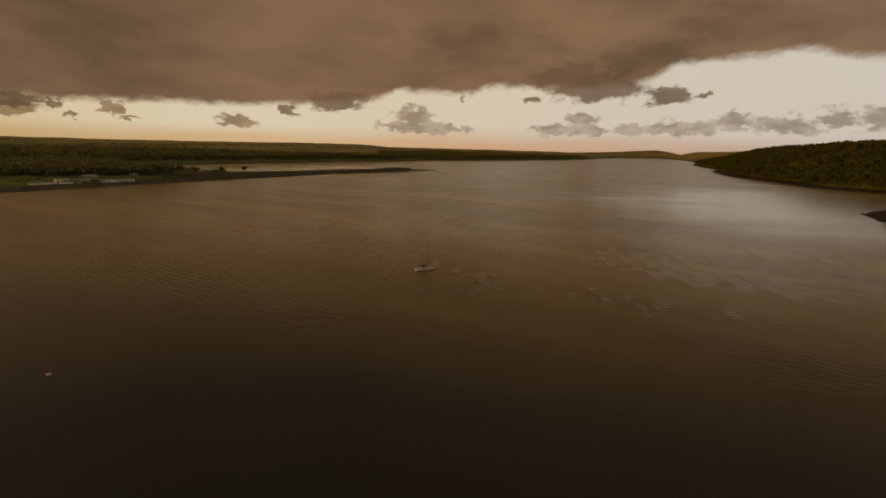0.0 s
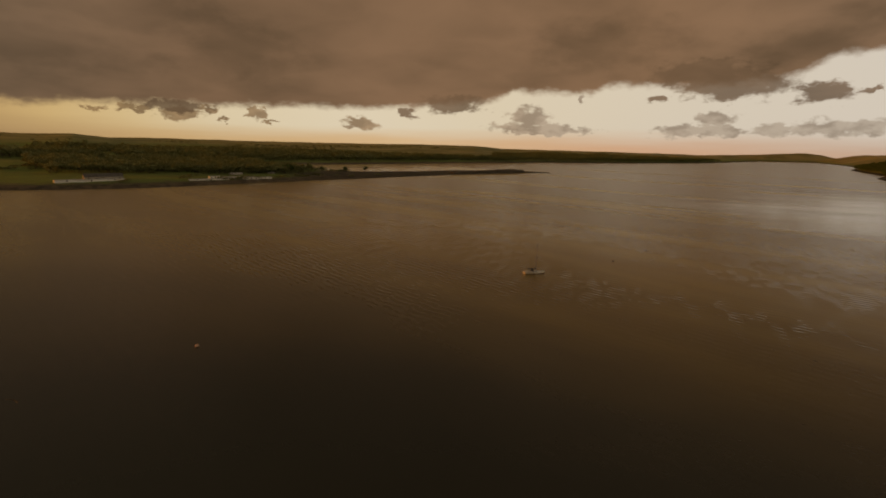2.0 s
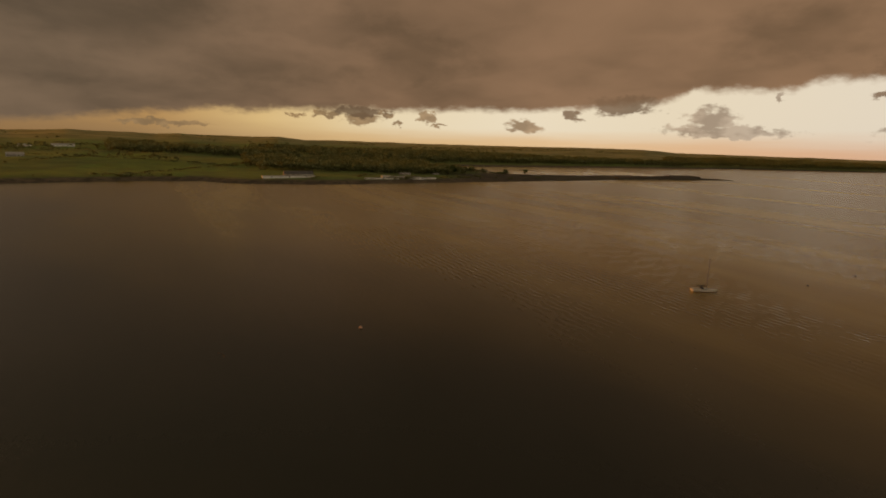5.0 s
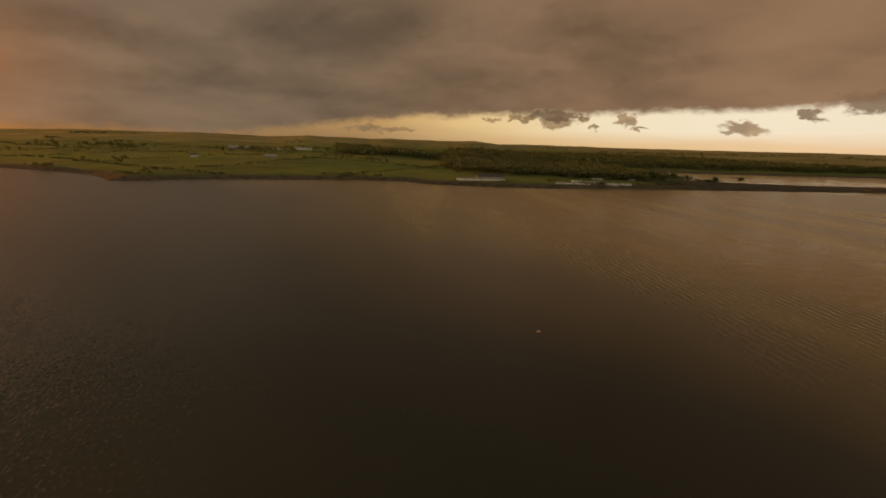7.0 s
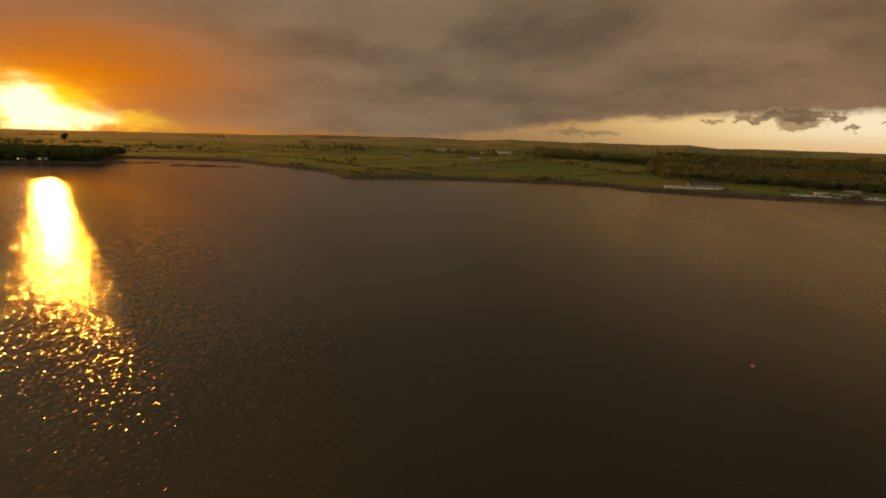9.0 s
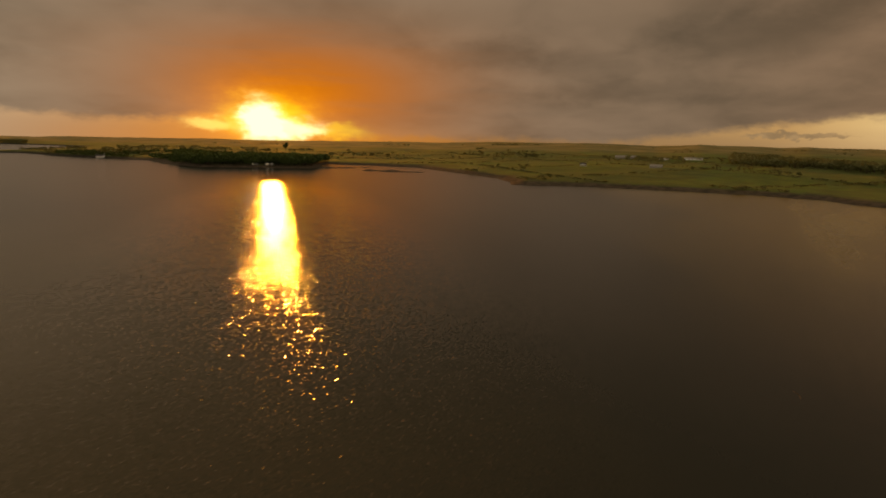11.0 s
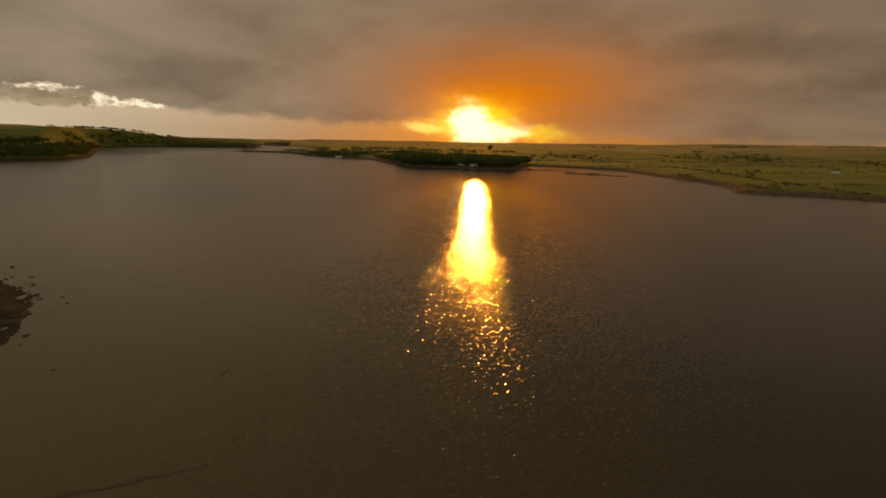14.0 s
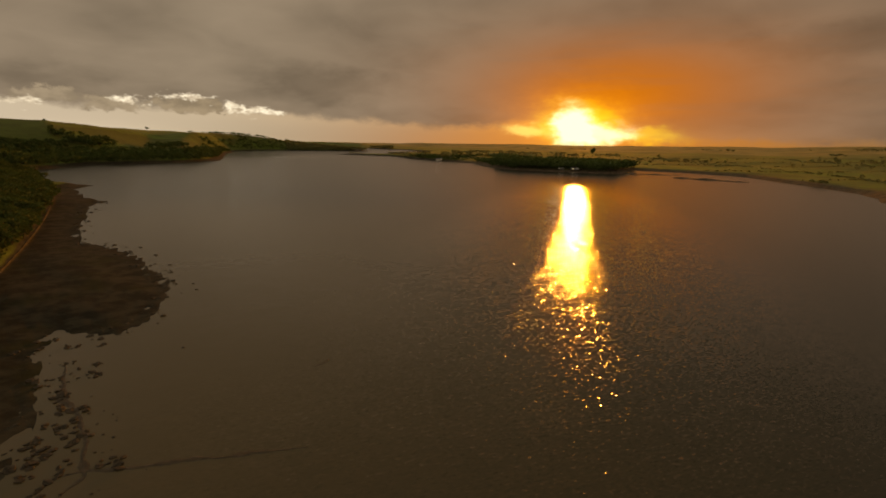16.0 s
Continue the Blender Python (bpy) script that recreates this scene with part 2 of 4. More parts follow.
def torn(a, e, w, h, power=1.0):
    """A lobe with a torn outline."""
    qa = N.m("DIVIDE", N.m("ADD", N.m("SUBTRACT", az, a), N.m("MULTIPLY", N.m("SUBTRACT", n_edge, 0.5), 3.4)), w)
    qe = N.m("DIVIDE", N.m("ADD", N.m("SUBTRACT", el, e), N.m("MULTIPLY", N.m("SUBTRACT", n_puff, 0.5), 1.5)), h)
    return N.m("EXPONENT", N.m("MULTIPLY", N.m("POWER", N.m("ADD", N.m("MULTIPLY", qa, qa), N.m("MULTIPLY", qe, qe)), power), -1.0))


banded = N.m("ADD", 0.20, N.m("MULTIPLY", N.m("ADD", n_streak, n_deck), 0.78), clamp=True)
sky_col = N.mix(N.m("MULTIPLY", lobe(117.0, 5.0, 19.0, 8.0), N.m("MULTIPLY", banded, 0.62)), sky_col, (0.25, 0.095, 0.028))
sky_col = N.mix(N.m("MULTIPLY", lobe(116.6, 5.4, 11.5, 4.2), banded), sky_col, (0.37, 0.108, 0.010))
sky_col = N.mix(N.m("MULTIPLY", lobe(120.5, 0.2, 16.0, 1.4), 0.7), sky_col, (0.48, 0.19, 0.04))
sky_col = add_glow(sky_col, torn(120.3, 2.3, 6.6, 3.2), (0.30, 0.095, 0.0))
sky_col = add_glow(sky_col, torn(120.4, 2.1, 3.7, 2.1, 1.4), (0.50, 0.40, 0.005))
sky_col = add_glow(sky_col, torn(121.2, 1.8, 2.0, 2.0, 2.0), (0.9, 0.9, 0.8))
sky_col = add_glow(sky_col, torn(117.9, 1.1, 2.9, 1.0, 1.8), (0.7, 0.7, 0.55))
sky_col = add_glow(sky_col, torn(113.4, 0.8, 3.0, 0.8, 1.4), (0.22, 0.20, 0.0))
sky_col = add_glow(sky_col, torn(126.2, 1.5, 2.2, 0.7, 1.6), (0.26, 0.32, 0.10))
top = N.node("ShaderNodeVectorMath", "MINIMUM")
N.put(top.inputs[0], sky_col)
top.inputs[1].default_value = (0.70, 0.70, 0.70)
bg = N.node("ShaderNodeBackground")
N.put(bg.inputs["Color"], top.outputs[0])
bg.inputs["Strength"].default_value = 1.0
N.t.links.new(bg.outputs[0], N.node("ShaderNodeOutputWorld").inputs["Surface"])
world.cycles.sampling_method, world.cycles.sample_map_resolution = "MANUAL", 1024

sun_data = bpy.data.lights.new("sun", "SUN")
sun_data.energy, sun_data.angle, sun_data.color = 1.3, radians(1.8), (1.0, 0.36, 0.05)
sun = new("sun", sun_data)
sun.matrix_world = look(bearing(SUN_AZ) * 900 + Vector((0, 0, 900 * math.tan(radians(SUN_EL)))), (0, 0, 0))


# ---- materials ----
def material(name, rough=0.9, spec=0.3, metal=0.0):
    mt = bpy.data.materials.new(name)
    mt.use_nodes = True
    n = Nodes(mt.node_tree)
    b = n.node("ShaderNodeBsdfPrincipled")
    b.inputs["Roughness"].default_value, b.inputs["Metallic"].default_value = rough, metal
    b.inputs["Specular IOR Level"].default_value = spec
    n.t.links.new(b.outputs[0], n.node("ShaderNodeOutputMaterial").inputs["Surface"])
    return mt, n, b


def surface(name, dark, light, scale, rough=0.9, spec=0.3, metal=0.0, bump=0.0, fine=8.0, island=0.0):
    """A worn surface of two tones at two scales."""
    mt, n, b = material(name, rough, spec, metal)
    at = n.node("ShaderNodeTexCoord").outputs["Object"]
    f = n.m("ADD", n.m("MULTIPLY", n.noise(at, scale, 5.0), 0.6), n.m("MULTIPLY", n.noise(at, scale * fine, 3.0), 0.4))
    f = n.step(f, 0.35, 0.65)
    if island:
        r = n.node("ShaderNodeNewGeometry").outputs["Random Per Island"]
        f = n.m("ADD", n.m("MULTIPLY", f, 1.0 - island), n.m("MULTIPLY", r, island))
    n.put(b.inputs["Base Color"], n.mix(f, dark, light))
    if bump:
        bp = n.node("ShaderNodeBump")
        bp.inputs["Strength"].default_value, bp.inputs["Distance"].default_value = 0.6, bump
        n.put(bp.inputs["Height"], n.noise(at, scale * fine, 4.0))
        n.put(b.inputs["Normal"], bp.outputs[0])
    return mt


def foliage(name, dark, light, through_col, sheen=0.3, through_part=0.4):
    """Leaves: matt, and letting some light through."""
    mt = surface(name, dark, light, 0.02, 0.9, 0.1, island=0.12, fine=15)
    t = mt.node_tree
    b_ = [k for k in t.nodes if k.type == "BSDF_PRINCIPLED"][0]
    out = [k for k in t.nodes if k.type == "OUTPUT_MATERIAL"][0]
    b_.inputs["Sheen Weight"].default_value, b_.inputs["Sheen Roughness"].default_value = sheen, 0.6
    b_.inputs["Sheen Tint"].default_value = (0.75, 0.8, 0.4, 1.0)
    tr, mx = t.nodes.new("ShaderNodeBsdfTranslucent"), t.nodes.new("ShaderNodeMixShader")
    tr.inputs["Color"].default_value = (*through_col, 1.0)
    mx.inputs[0].default_value = through_part
    t.links.new(b_.outputs[0], mx.inputs[1]), t.links.new(tr.outputs[0], mx.inputs[2]), t.links.new(mx.outputs[0], out.inputs["Surface"])
    return mt


M_LEAF = foliage("leaves", (0.050, 0.078, 0.022), (0.088, 0.128, 0.035), (0.06, 0.10, 0.025), 0.25, 0.32)
# leaves for far trees, base colour and sheen lifted to imitate haze
M_LEAF_HAZED = foliage("hazed_leaves", (0.115, 0.112, 0.046), (0.18, 0.178, 0.072), (0.14, 0.15, 0.045), 0.9, 0.48)
M_BARK = surface("bark", (0.05, 0.038, 0.026), (0.13, 0.10, 0.07), 0.8)
M_ROCK = surface("weedy_rock", (0.022, 0.019, 0.012), (0.085, 0.068, 0.045), 0.35, 0.75, 0.4, bump=0.1, fine=9)
M_WEED = surface("seaweed", (0.040, 0.032, 0.022), (0.095, 0.073, 0.045), 0.9, 0.6, 0.4, bump=0.05)
M_WHITE = surface("white_render", (0.70, 0.66, 0.58), (0.86, 0.83, 0.76), 0.25, 0.85)
M_STONE = surface("wall_stone", (0.035, 0.032, 0.022), (0.11, 0.09, 0.065), 0.5, 0.9, bump=0.05)
M_QUAY = surface("old_quay_stone", (0.055, 0.045, 0.033), (0.13, 0.105, 0.078), 0.12, 0.9, bump=0.1)
M_CONCRETE = surface("concrete", (0.26, 0.23, 0.19), (0.46, 0.42, 0.36), 0.2, 0.9, bump=0.03)
M_SLATE = surface("slate_roof", (0.06, 0.055, 0.05), (0.12, 0.11, 0.10), 0.4, 0.6, 0.4)
M_SHEET = surface("pale_roof_sheet", (0.28, 0.26, 0.23), (0.46, 0.43, 0.39), 0.3, 0.5, 0.5)
M_GLASS = surface("window_glass", (0.02, 0.022, 0.025), (0.04, 0.042, 0.045), 0.5, 0.08, 0.6)
M_TIMBER = surface("painted_timber", (0.10, 0.07, 0.05), (0.22, 0.16, 0.11), 1.2)
M_HULL = surface("cream_gelcoat", (0.74, 0.68, 0.58), (0.86, 0.80, 0.71), 0.8, 0.25, 0.5)
M_DECK = surface("deck_paint", (0.62, 0.57, 0.49), (0.76, 0.72, 0.64), 2.0, 0.7)
M_ALLOY = surface("mast_alloy", (0.10, 0.09, 0.085), (0.19, 0.18, 0.17), 3.0, 0.5, 0.4, metal=0.3)
M_CANVAS = surface("navy_canvas", (0.012, 0.014, 0.022), (0.035, 0.038, 0.05), 4.0, 0.9)
M_TEAK = surface("teak", (0.17, 0.10, 0.05), (0.30, 0.19, 0.10), 6.0, 0.7)
M_RED = surface("red_antifoul", (0.14, 0.03, 0.02), (0.24, 0.06, 0.04), 1.5, 0.8)
M_BUOY = surface("faded_orange_plastic", (0.50, 0.26, 0.17), (0.72, 0.50, 0.38), 3.0, 0.6, 0.4)
M_WIRE = surface("steel_wire", (0.25, 0.24, 0.23), (0.4, 0.39, 0.38), 5.0, 0.4, 0.5, metal=0.8)

M_LAMP, n_, b_ = material("lit_window")
b_.inputs["Base Color"].default_value = (0.8, 0.7, 0.5, 1)
b_.inputs["Emission Color"].default_value, b_.inputs["Emission Strength"].default_value = (1.0, 0.82, 0.5, 1), 1.6

# water: slopes of wind ripples over calmer slicks
M_WATER, n, b = material("estuary_water", 0.185, 0.5)
b.inputs["IOR"].default_value = 1.333
at = n.node("ShaderNodeNewGeometry").outputs["Position"]
wx, wy, wz = n.split(at)
wind = radians(-24)
u = n.m("ADD", n.m("MULTIPLY", wx, math.cos(wind)), n.m("MULTIPLY", wy, math.sin(wind)))
v = n.m("ADD", n.m("MULTIPLY", wx, -math.sin(wind)), n.m("MULTIPLY", wy, math.cos(wind)))
big = n.noise(n.xyz(n.m("MULTIPLY", u, 0.55), v, 0.0), 0.42, 1.0, 0.4, out=1)
mid = n.noise(n.xyz(n.m("MULTIPLY", u, 0.42), v, 1.0), 2.1, 1.0, 0.4, out=1)
small = n.noise(n.xyz(n.m("MULTIPLY", u, 0.42), v, 2.0), 3.0, 1.0, 0.5, out=1)
slick = n.noise(n.xyz(n.m("MULTIPLY", u, 0.35), v, 7.0), 0.011, 4.0, 0.55)
rough = n.step(slick, 0.36, 0.62, 0.40, 1.0)
# short-crested wind waves about three metres long, in patches
warp = n.noise(n.xyz(n.m("MULTIPLY", u, 0.7), v, 4.0), 0.035, 2.0, 0.5, out=1)
wa_, wb_, wc_ = n.split(warp)
swell = 0.0
for off, k, amp, w_ in ((-13.0, 2.2, 0.34, wa_), (12.0, 2.42, 0.34, wb_), (-1.0, 2.05, 0.62, wc_), (22.0, 2.9, 0.2, wa_)):
    along = n.m("ADD", n.m("MULTIPLY", u, math.sin(radians(off))), n.m("MULTIPLY", v, math.cos(radians(off))))
    swell = n.m("ADD", swell, n.m("MULTIPLY", n.m("SINE", n.m("ADD", n.m("MULTIPLY", along, k), n.m("MULTIPLY", w_, 9.0))), amp))
gust = 0.0
for cx, cy, r0, r1 in ((-50.0, 195.0, 90.0, 250.0), (110.0, 240.0, 30.0, 140.0), (-150.0, 160.0, 20.0, 130.0)):
    q = n.m("SQRT", n.m("ADD", n.m("POWER", n.m("SUBTRACT", wx, cx), 2.0), n.m("POWER", n.m("SUBTRACT", wy, cy), 2.0)))
    gust = n.m("MAXIMUM", gust, n.step(n.m("ADD", q, n.m("MULTIPLY", n.m("SUBTRACT", n.noise(at, 0.02, 3.0), 0.5), 90.0)), r0, r1, 1.0, 0.06))
gust = n.m("MULTIPLY", gust, n.step(n.noise(n.xyz(n.m("MULTIPLY", u, 0.6), v, 8.0), 0.022, 3.0, 0.5), 0.34, 0.60, 0.45, 1.0))
dist = n.m("SQRT", n.m("ADD", n.m("MULTIPLY", wx, wx), n.m("MULTIPLY", wy, wy)))
swell = n.m("MULTIPLY", swell, n.m("MULTIPLY", gust, n.m("ADD", n.step(dist, 110.0, 200.0, 0.012, 0.095), n.step(dist, 260.0, 400.0, 0.0, -0.05))))
# crisp wavelets to the west, smoother slicks elsewhere
gl_a = n.m("ADD", n.m("MULTIPLY", n.m("ADD", wx, 195.0), -0.863), n.m("MULTIPLY", n.m("ADD", wy, 114.0), -0.506))
gl_b = n.m("ADD", n.m("MULTIPLY", n.m("ADD", wx, 195.0), -0.506), n.m("MULTIPLY", n.m("ADD", wy, 114.0), 0.863))
glint = n.m("SQRT", n.m("ADD", n.m("POWER", n.m("MULTIPLY", gl_a, n.step(gl_a, -20.0, 20.0, 1.0, 0.45)), 2.0), n.m("POWER", n.m("MULTIPLY", gl_b, 2.9), 2.0)))
glint = n.step(n.m("ADD", glint, n.m("MULTIPLY", n.noise(at, 0.012, 3.0), 80.0)), 130.0, 330.0, 1.0, 0.0)
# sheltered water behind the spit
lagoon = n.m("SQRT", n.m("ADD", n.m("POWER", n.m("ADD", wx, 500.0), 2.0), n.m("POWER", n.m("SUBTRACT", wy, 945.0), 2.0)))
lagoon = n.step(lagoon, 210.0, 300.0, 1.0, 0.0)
# calm water in the lee of the two headlands
calm = 0.0
for cx, cy, r0, r1, k in ((330.0, 480.0, 110.0, 360.0, 0.75), (-640.0, -1500.0, 120.0, 360.0, 0.6)):
    q = n.m("SQRT", n.m("ADD", n.m("POWER", n.m("SUBTRACT", wx, cx), 2.0), n.m("POWER", n.m("SUBTRACT", wy, cy), 2.0)))
    calm = n.m("MAXIMUM", calm, n.step(n.m("ADD", q, n.m("MULTIPLY", n.m("SUBTRACT", n.noise(n.xyz(n.m("MULTIPLY", wx, 0.22), wy, 0.0), 0.022, 4.0), 0.5), 330.0)), r0, r1, k, 0.0))
half = (0.5, 0.5, 0.5)
north = n.step(n.m("ADD", wy, n.m("MULTIPLY", n.noise(at, 0.01, 2.0), 120.0)), 90.0, 330.0)
n.put(b.inputs["Roughness"], n.m("SUBTRACT", n.m("ADD", 0.23, n.m("MULTIPLY", n.m("MULTIPLY", north, n.m("SUBTRACT", 1.0, n.m("MAXIMUM", calm, lagoon))), 0.025)), n.m("ADD", n.m("MULTIPLY", n.m("MAXIMUM", calm, n.m("MULTIPLY", gust, 0.6)), 0.12), n.m("ADD", n.m("MULTIPLY", glint, 0.14), n.m("MULTIPLY", lagoon, 0.03)))))
away = n.step(dist, 70.0, 230.0, 0.25, 1.0)
facets = None
for tex, base, far_, gl in ((big, 0.06, 0.0, 0.08), (mid, 0.05, 0.05, 0.19), (small, 0.045, 0.08, 0.19)):
    amount = n.m("ADD", base, n.m("ADD", n.m("MULTIPLY", north, far_), n.m("MULTIPLY", n.m("MULTIPLY", glint, away), gl)))
    one = n.vmath("SCALE", n.vmath("SUBTRACT", tex, half), amount)
    facets = one if facets is None else n.vmath("ADD", facets, one)
# rare steep facets, which sparkle one by one
for tex, k in ((n.noise(n.xyz(n.m("MULTIPLY", u, 0.5), v, 11.0), 1.9, 0.0, 0.5, out=1), 8.0), (n.noise(n.xyz(n.m("MULTIPLY", u, 0.5), v, 15.0), 3.2, 0.0, 0.5, out=1), 7.0)):
    c = n.vmath("SUBTRACT", tex, half)
    facets = n.vmath("ADD", facets, n.vmath("SCALE", n.vmath("MULTIPLY", c, n.vmath("MULTIPLY", c, c)), n.m("MULTIPLY", n.m("MULTIPLY", glint, n.step(dist, 160.0, 480.0, 1.0, 0.4)), k)))
fu, fv, fw = n.split(facets)
fu = n.m("MULTIPLY", fu, 1.0)
slope = n.xyz(n.m("SUBTRACT", n.m("MULTIPLY", fu, math.cos(wind)), n.m("MULTIPLY", fv, math.sin(wind))), n.m("ADD", n.m("MULTIPLY", fu, math.sin(wind)), n.m("MULTIPLY", fv, math.cos(wind))), 0.0)
slope = n.vmath("ADD", slope, n.xyz(n.m("MULTIPLY", swell, -math.sin(wind)), n.m("MULTIPLY", swell, math.cos(wind)), 0.0))
slope = n.vmath("MULTIPLY", n.vmath("SCALE", slope, n.m("MULTIPLY", n.m("MAXIMUM", rough, n.m("MULTIPLY", glint, 0.9)), n.m("SUBTRACT", 1.0, n.m("MULTIPLY", n.m("MAXIMUM", n.m("MULTIPLY", lagoon, 0.7), calm), 0.72)))), (1.0, 1.0, 0.0))
nrm = n.vmath("ADD", slope, (0.0, 0.0, 1.0))
nn = n.node("ShaderNodeVectorMath", "NORMALIZE")
n.put(nn.inputs[0], nrm)
n.put(b.inputs["Normal"], nn.outputs[0])
# brown of the silty shallows, spread wider to stand in for golden reflections
shoal = n.m("SQRT", n.m("ADD", n.m("POWER", n.m("ADD", wx, 10.0), 2.0), n.m("POWER", n.m("ADD", wy, 230.0), 2.0)))
silt_shine = n.step(n.m("ADD", shoal, n.m("MULTIPLY", n.noise(at, 0.02, 4.0), 60.0)), 130.0, 340.0, 1.0, 0.0)
# ochre streaks in the northern water's base colour, painted for the reflected bright sky
gap_shine = n.step(n.m("ADD", n.m("ADD", wy, n.m("MULTIPLY", n.m("ABSOLUTE", wx), 0.06)), n.m("MULTIPLY", n.noise(n.xyz(n.m("MULTIPLY", wx, 0.5), wy, 0.0), 0.006, 4.0, 0.55), 260.0)), 180.0, 395.0)
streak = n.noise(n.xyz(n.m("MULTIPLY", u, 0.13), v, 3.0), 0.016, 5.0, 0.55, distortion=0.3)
body = n.mix(gap_shine, (0.016, 0.019, 0.013), n.mix(n.step(streak, 0.44, 0.68), (0.26, 0.168, 0.028), (0.40, 0.28, 0.062)))
# pale gold lagoon base colour, painted to look like reflected sky
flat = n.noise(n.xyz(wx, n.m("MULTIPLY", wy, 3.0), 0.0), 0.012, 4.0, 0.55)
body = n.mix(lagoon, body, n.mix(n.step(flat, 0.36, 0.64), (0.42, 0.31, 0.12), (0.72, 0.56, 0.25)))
n.put(b.inputs["Base Color"], n.mix(silt_shine, body, (0.135, 0.110, 0.060)))

# ground: fields, rough pasture, woodland floor, and the tidal shore
M_GROUND, n, b = material("fields_and_shore", 0.95, 0.2)
b.inputs["Sheen Roughness"].default_value, b.inputs["Sheen Tint"].default_value = 0.5, (0.70, 0.75, 0.22, 1.0)
at = n.node("ShaderNodeNewGeometry").outputs["Position"]
gx, gy, gz = n.split(at)
vor = n.node("ShaderNodeTexVoronoi")
n.put(vor.inputs["Vector"], n.vmath("MULTIPLY", at, (1.0, 1.0, 0.0)))
vor.inputs["Scale"].default_value, vor.inputs["Randomness"].default_value = 0.0062, 0.85
field = n.split(vor.outputs["Color"])[0]
grass = n.ramp(field, [(0.0, (0.078, 0.108, 0.024)), (0.3, (0.12, 0.195, 0.030)), (0.55, (0.10, 0.135, 0.032)), (0.75, (0.135, 0.175, 0.042)), (1.0, (0.11, 0.175, 0.028))])
grass = n.mix(n.step(n.noise(at, 0.03, 6.0, 0.6), 0.35, 0.7, 0.0, 0.55), grass, (0.045, 0.05, 0.018))
grass = n.mix(n.step(n.noise(at, 0.4, 4.0, 0.6), 0.4, 0.7, 0.0, 0.3), grass, (0.03, 0.034, 0.012))
# far high ground coloured paler and browner, in place of distance haze
far_haze = n.m("MAXIMUM", n.m("SUBTRACT", n.m("MULTIPLY", gx, -1.0), 1900.0), n.m("SUBTRACT", gy, 1700.0))
far_haze = n.m("MULTIPLY", n.step(far_haze, 0.0, 700.0), n.step(n.m("ADD", gz, n.m("MULTIPLY", n.noise(at, 0.006, 4.0), 24.0)), 12.0, 30.0, 0.0, 0.9))
grass = n.mix(far_haze, grass, n.mix(n.step(n.noise(at, 0.004, 4.0, 0.6), 0.38, 0.62), (0.15, 0.125, 0.055), (0.30, 0.235, 0.115)))
shore = n.mix(n.step(n.noise(at, 0.15, 6.0, 0.65), 0.38, 0.62), (0.022, 0.021, 0.014), (0.058, 0.053, 0.037))
shore = n.mix(n.step(n.noise(at, 0.045, 4.0, 0.6), 0.5, 0.68, 0.0, 0.7), shore, (0.030, 0.034, 0.011))
across = n.m("MULTIPLY", n.step(gx, -300.0, -420.0), n.step(gy, -960.0, -860.0))
shore = n.mix(across, shore, n.mix(n.step(n.noise(at, 0.12, 6.0, 0.65), 0.38, 0.62), (0.060, 0.048, 0.032), (0.150, 0.118, 0.080)))
land_f = n.step(n.m("ADD", gz, n.m("MULTIPLY", n.noise(at, 0.08, 4.0), 1.6)), 3.6, 4.9)
spit = n.m("MULTIPLY", n.m("MULTIPLY", n.step(gx, -520.0, -440.0), n.step(gx, 0.0, -80.0)), n.m("MULTIPLY", n.step(gy, 540.0, 660.0), n.step(gy, 1250.0, 1180.0)))
shingle = n.mix(n.step(n.noise(at, 0.06, 5.0, 0.6), 0.36, 0.64), (0.045, 0.038, 0.025), (0.105, 0.085, 0.055))
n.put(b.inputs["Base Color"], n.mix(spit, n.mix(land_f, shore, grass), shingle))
n.put(b.inputs["Sheen Weight"], n.m("MULTIPLY", n.m("MULTIPLY", land_f, n.m("SUBTRACT", 1.0, spit)), 0.085))
bp = n.node("ShaderNodeBump")
bp.inputs["Strength"].default_value, bp.inputs["Distance"].default_value = 0.3, 0.4
n.put(bp.inputs["Height"], n.noise(at, 0.5, 5.0, 0.65))
n.put(b.inputs["Normal"], bp.outputs[0])


# ---- the lie of the land ----
FAR_COAST = [(1600, 4600), (900, 4350), (458, 3107), (305, 2757), (-18, 2241), (-312, 1895), (-375, 1710), (-542, 1385), (-665, 1078), (-735, 970),
             (-600, 800), (-500, 770), (-400, 900), (-350, 1010), (-262, 1090), (-205, 1098), (-150, 1087), (-195, 1030), (-297, 851),
             (-383, 624), (-419, 517), (-453, 395), (-474, 352), (-530, 286), (-577, 278), (-606, 225), (-624, 140), (-636, 55), (-626, -39),
             (-664, -44), (-720, -65), (-806, -124), (-961, -250), (-990, -340), (-985, -452), (-880, -425), (-822, -400), (-756, -572),
             (-802, -686), (-900, -800), (-939, -1062), (-1040, -1290), (-997, -1537), (-1150, -1480), (-1793, -1897), (-2000, -2900),
             (-1500, -3500), (-900, -5600), (-7000, -5600), (-7000, 6000), (1600, 6000)]
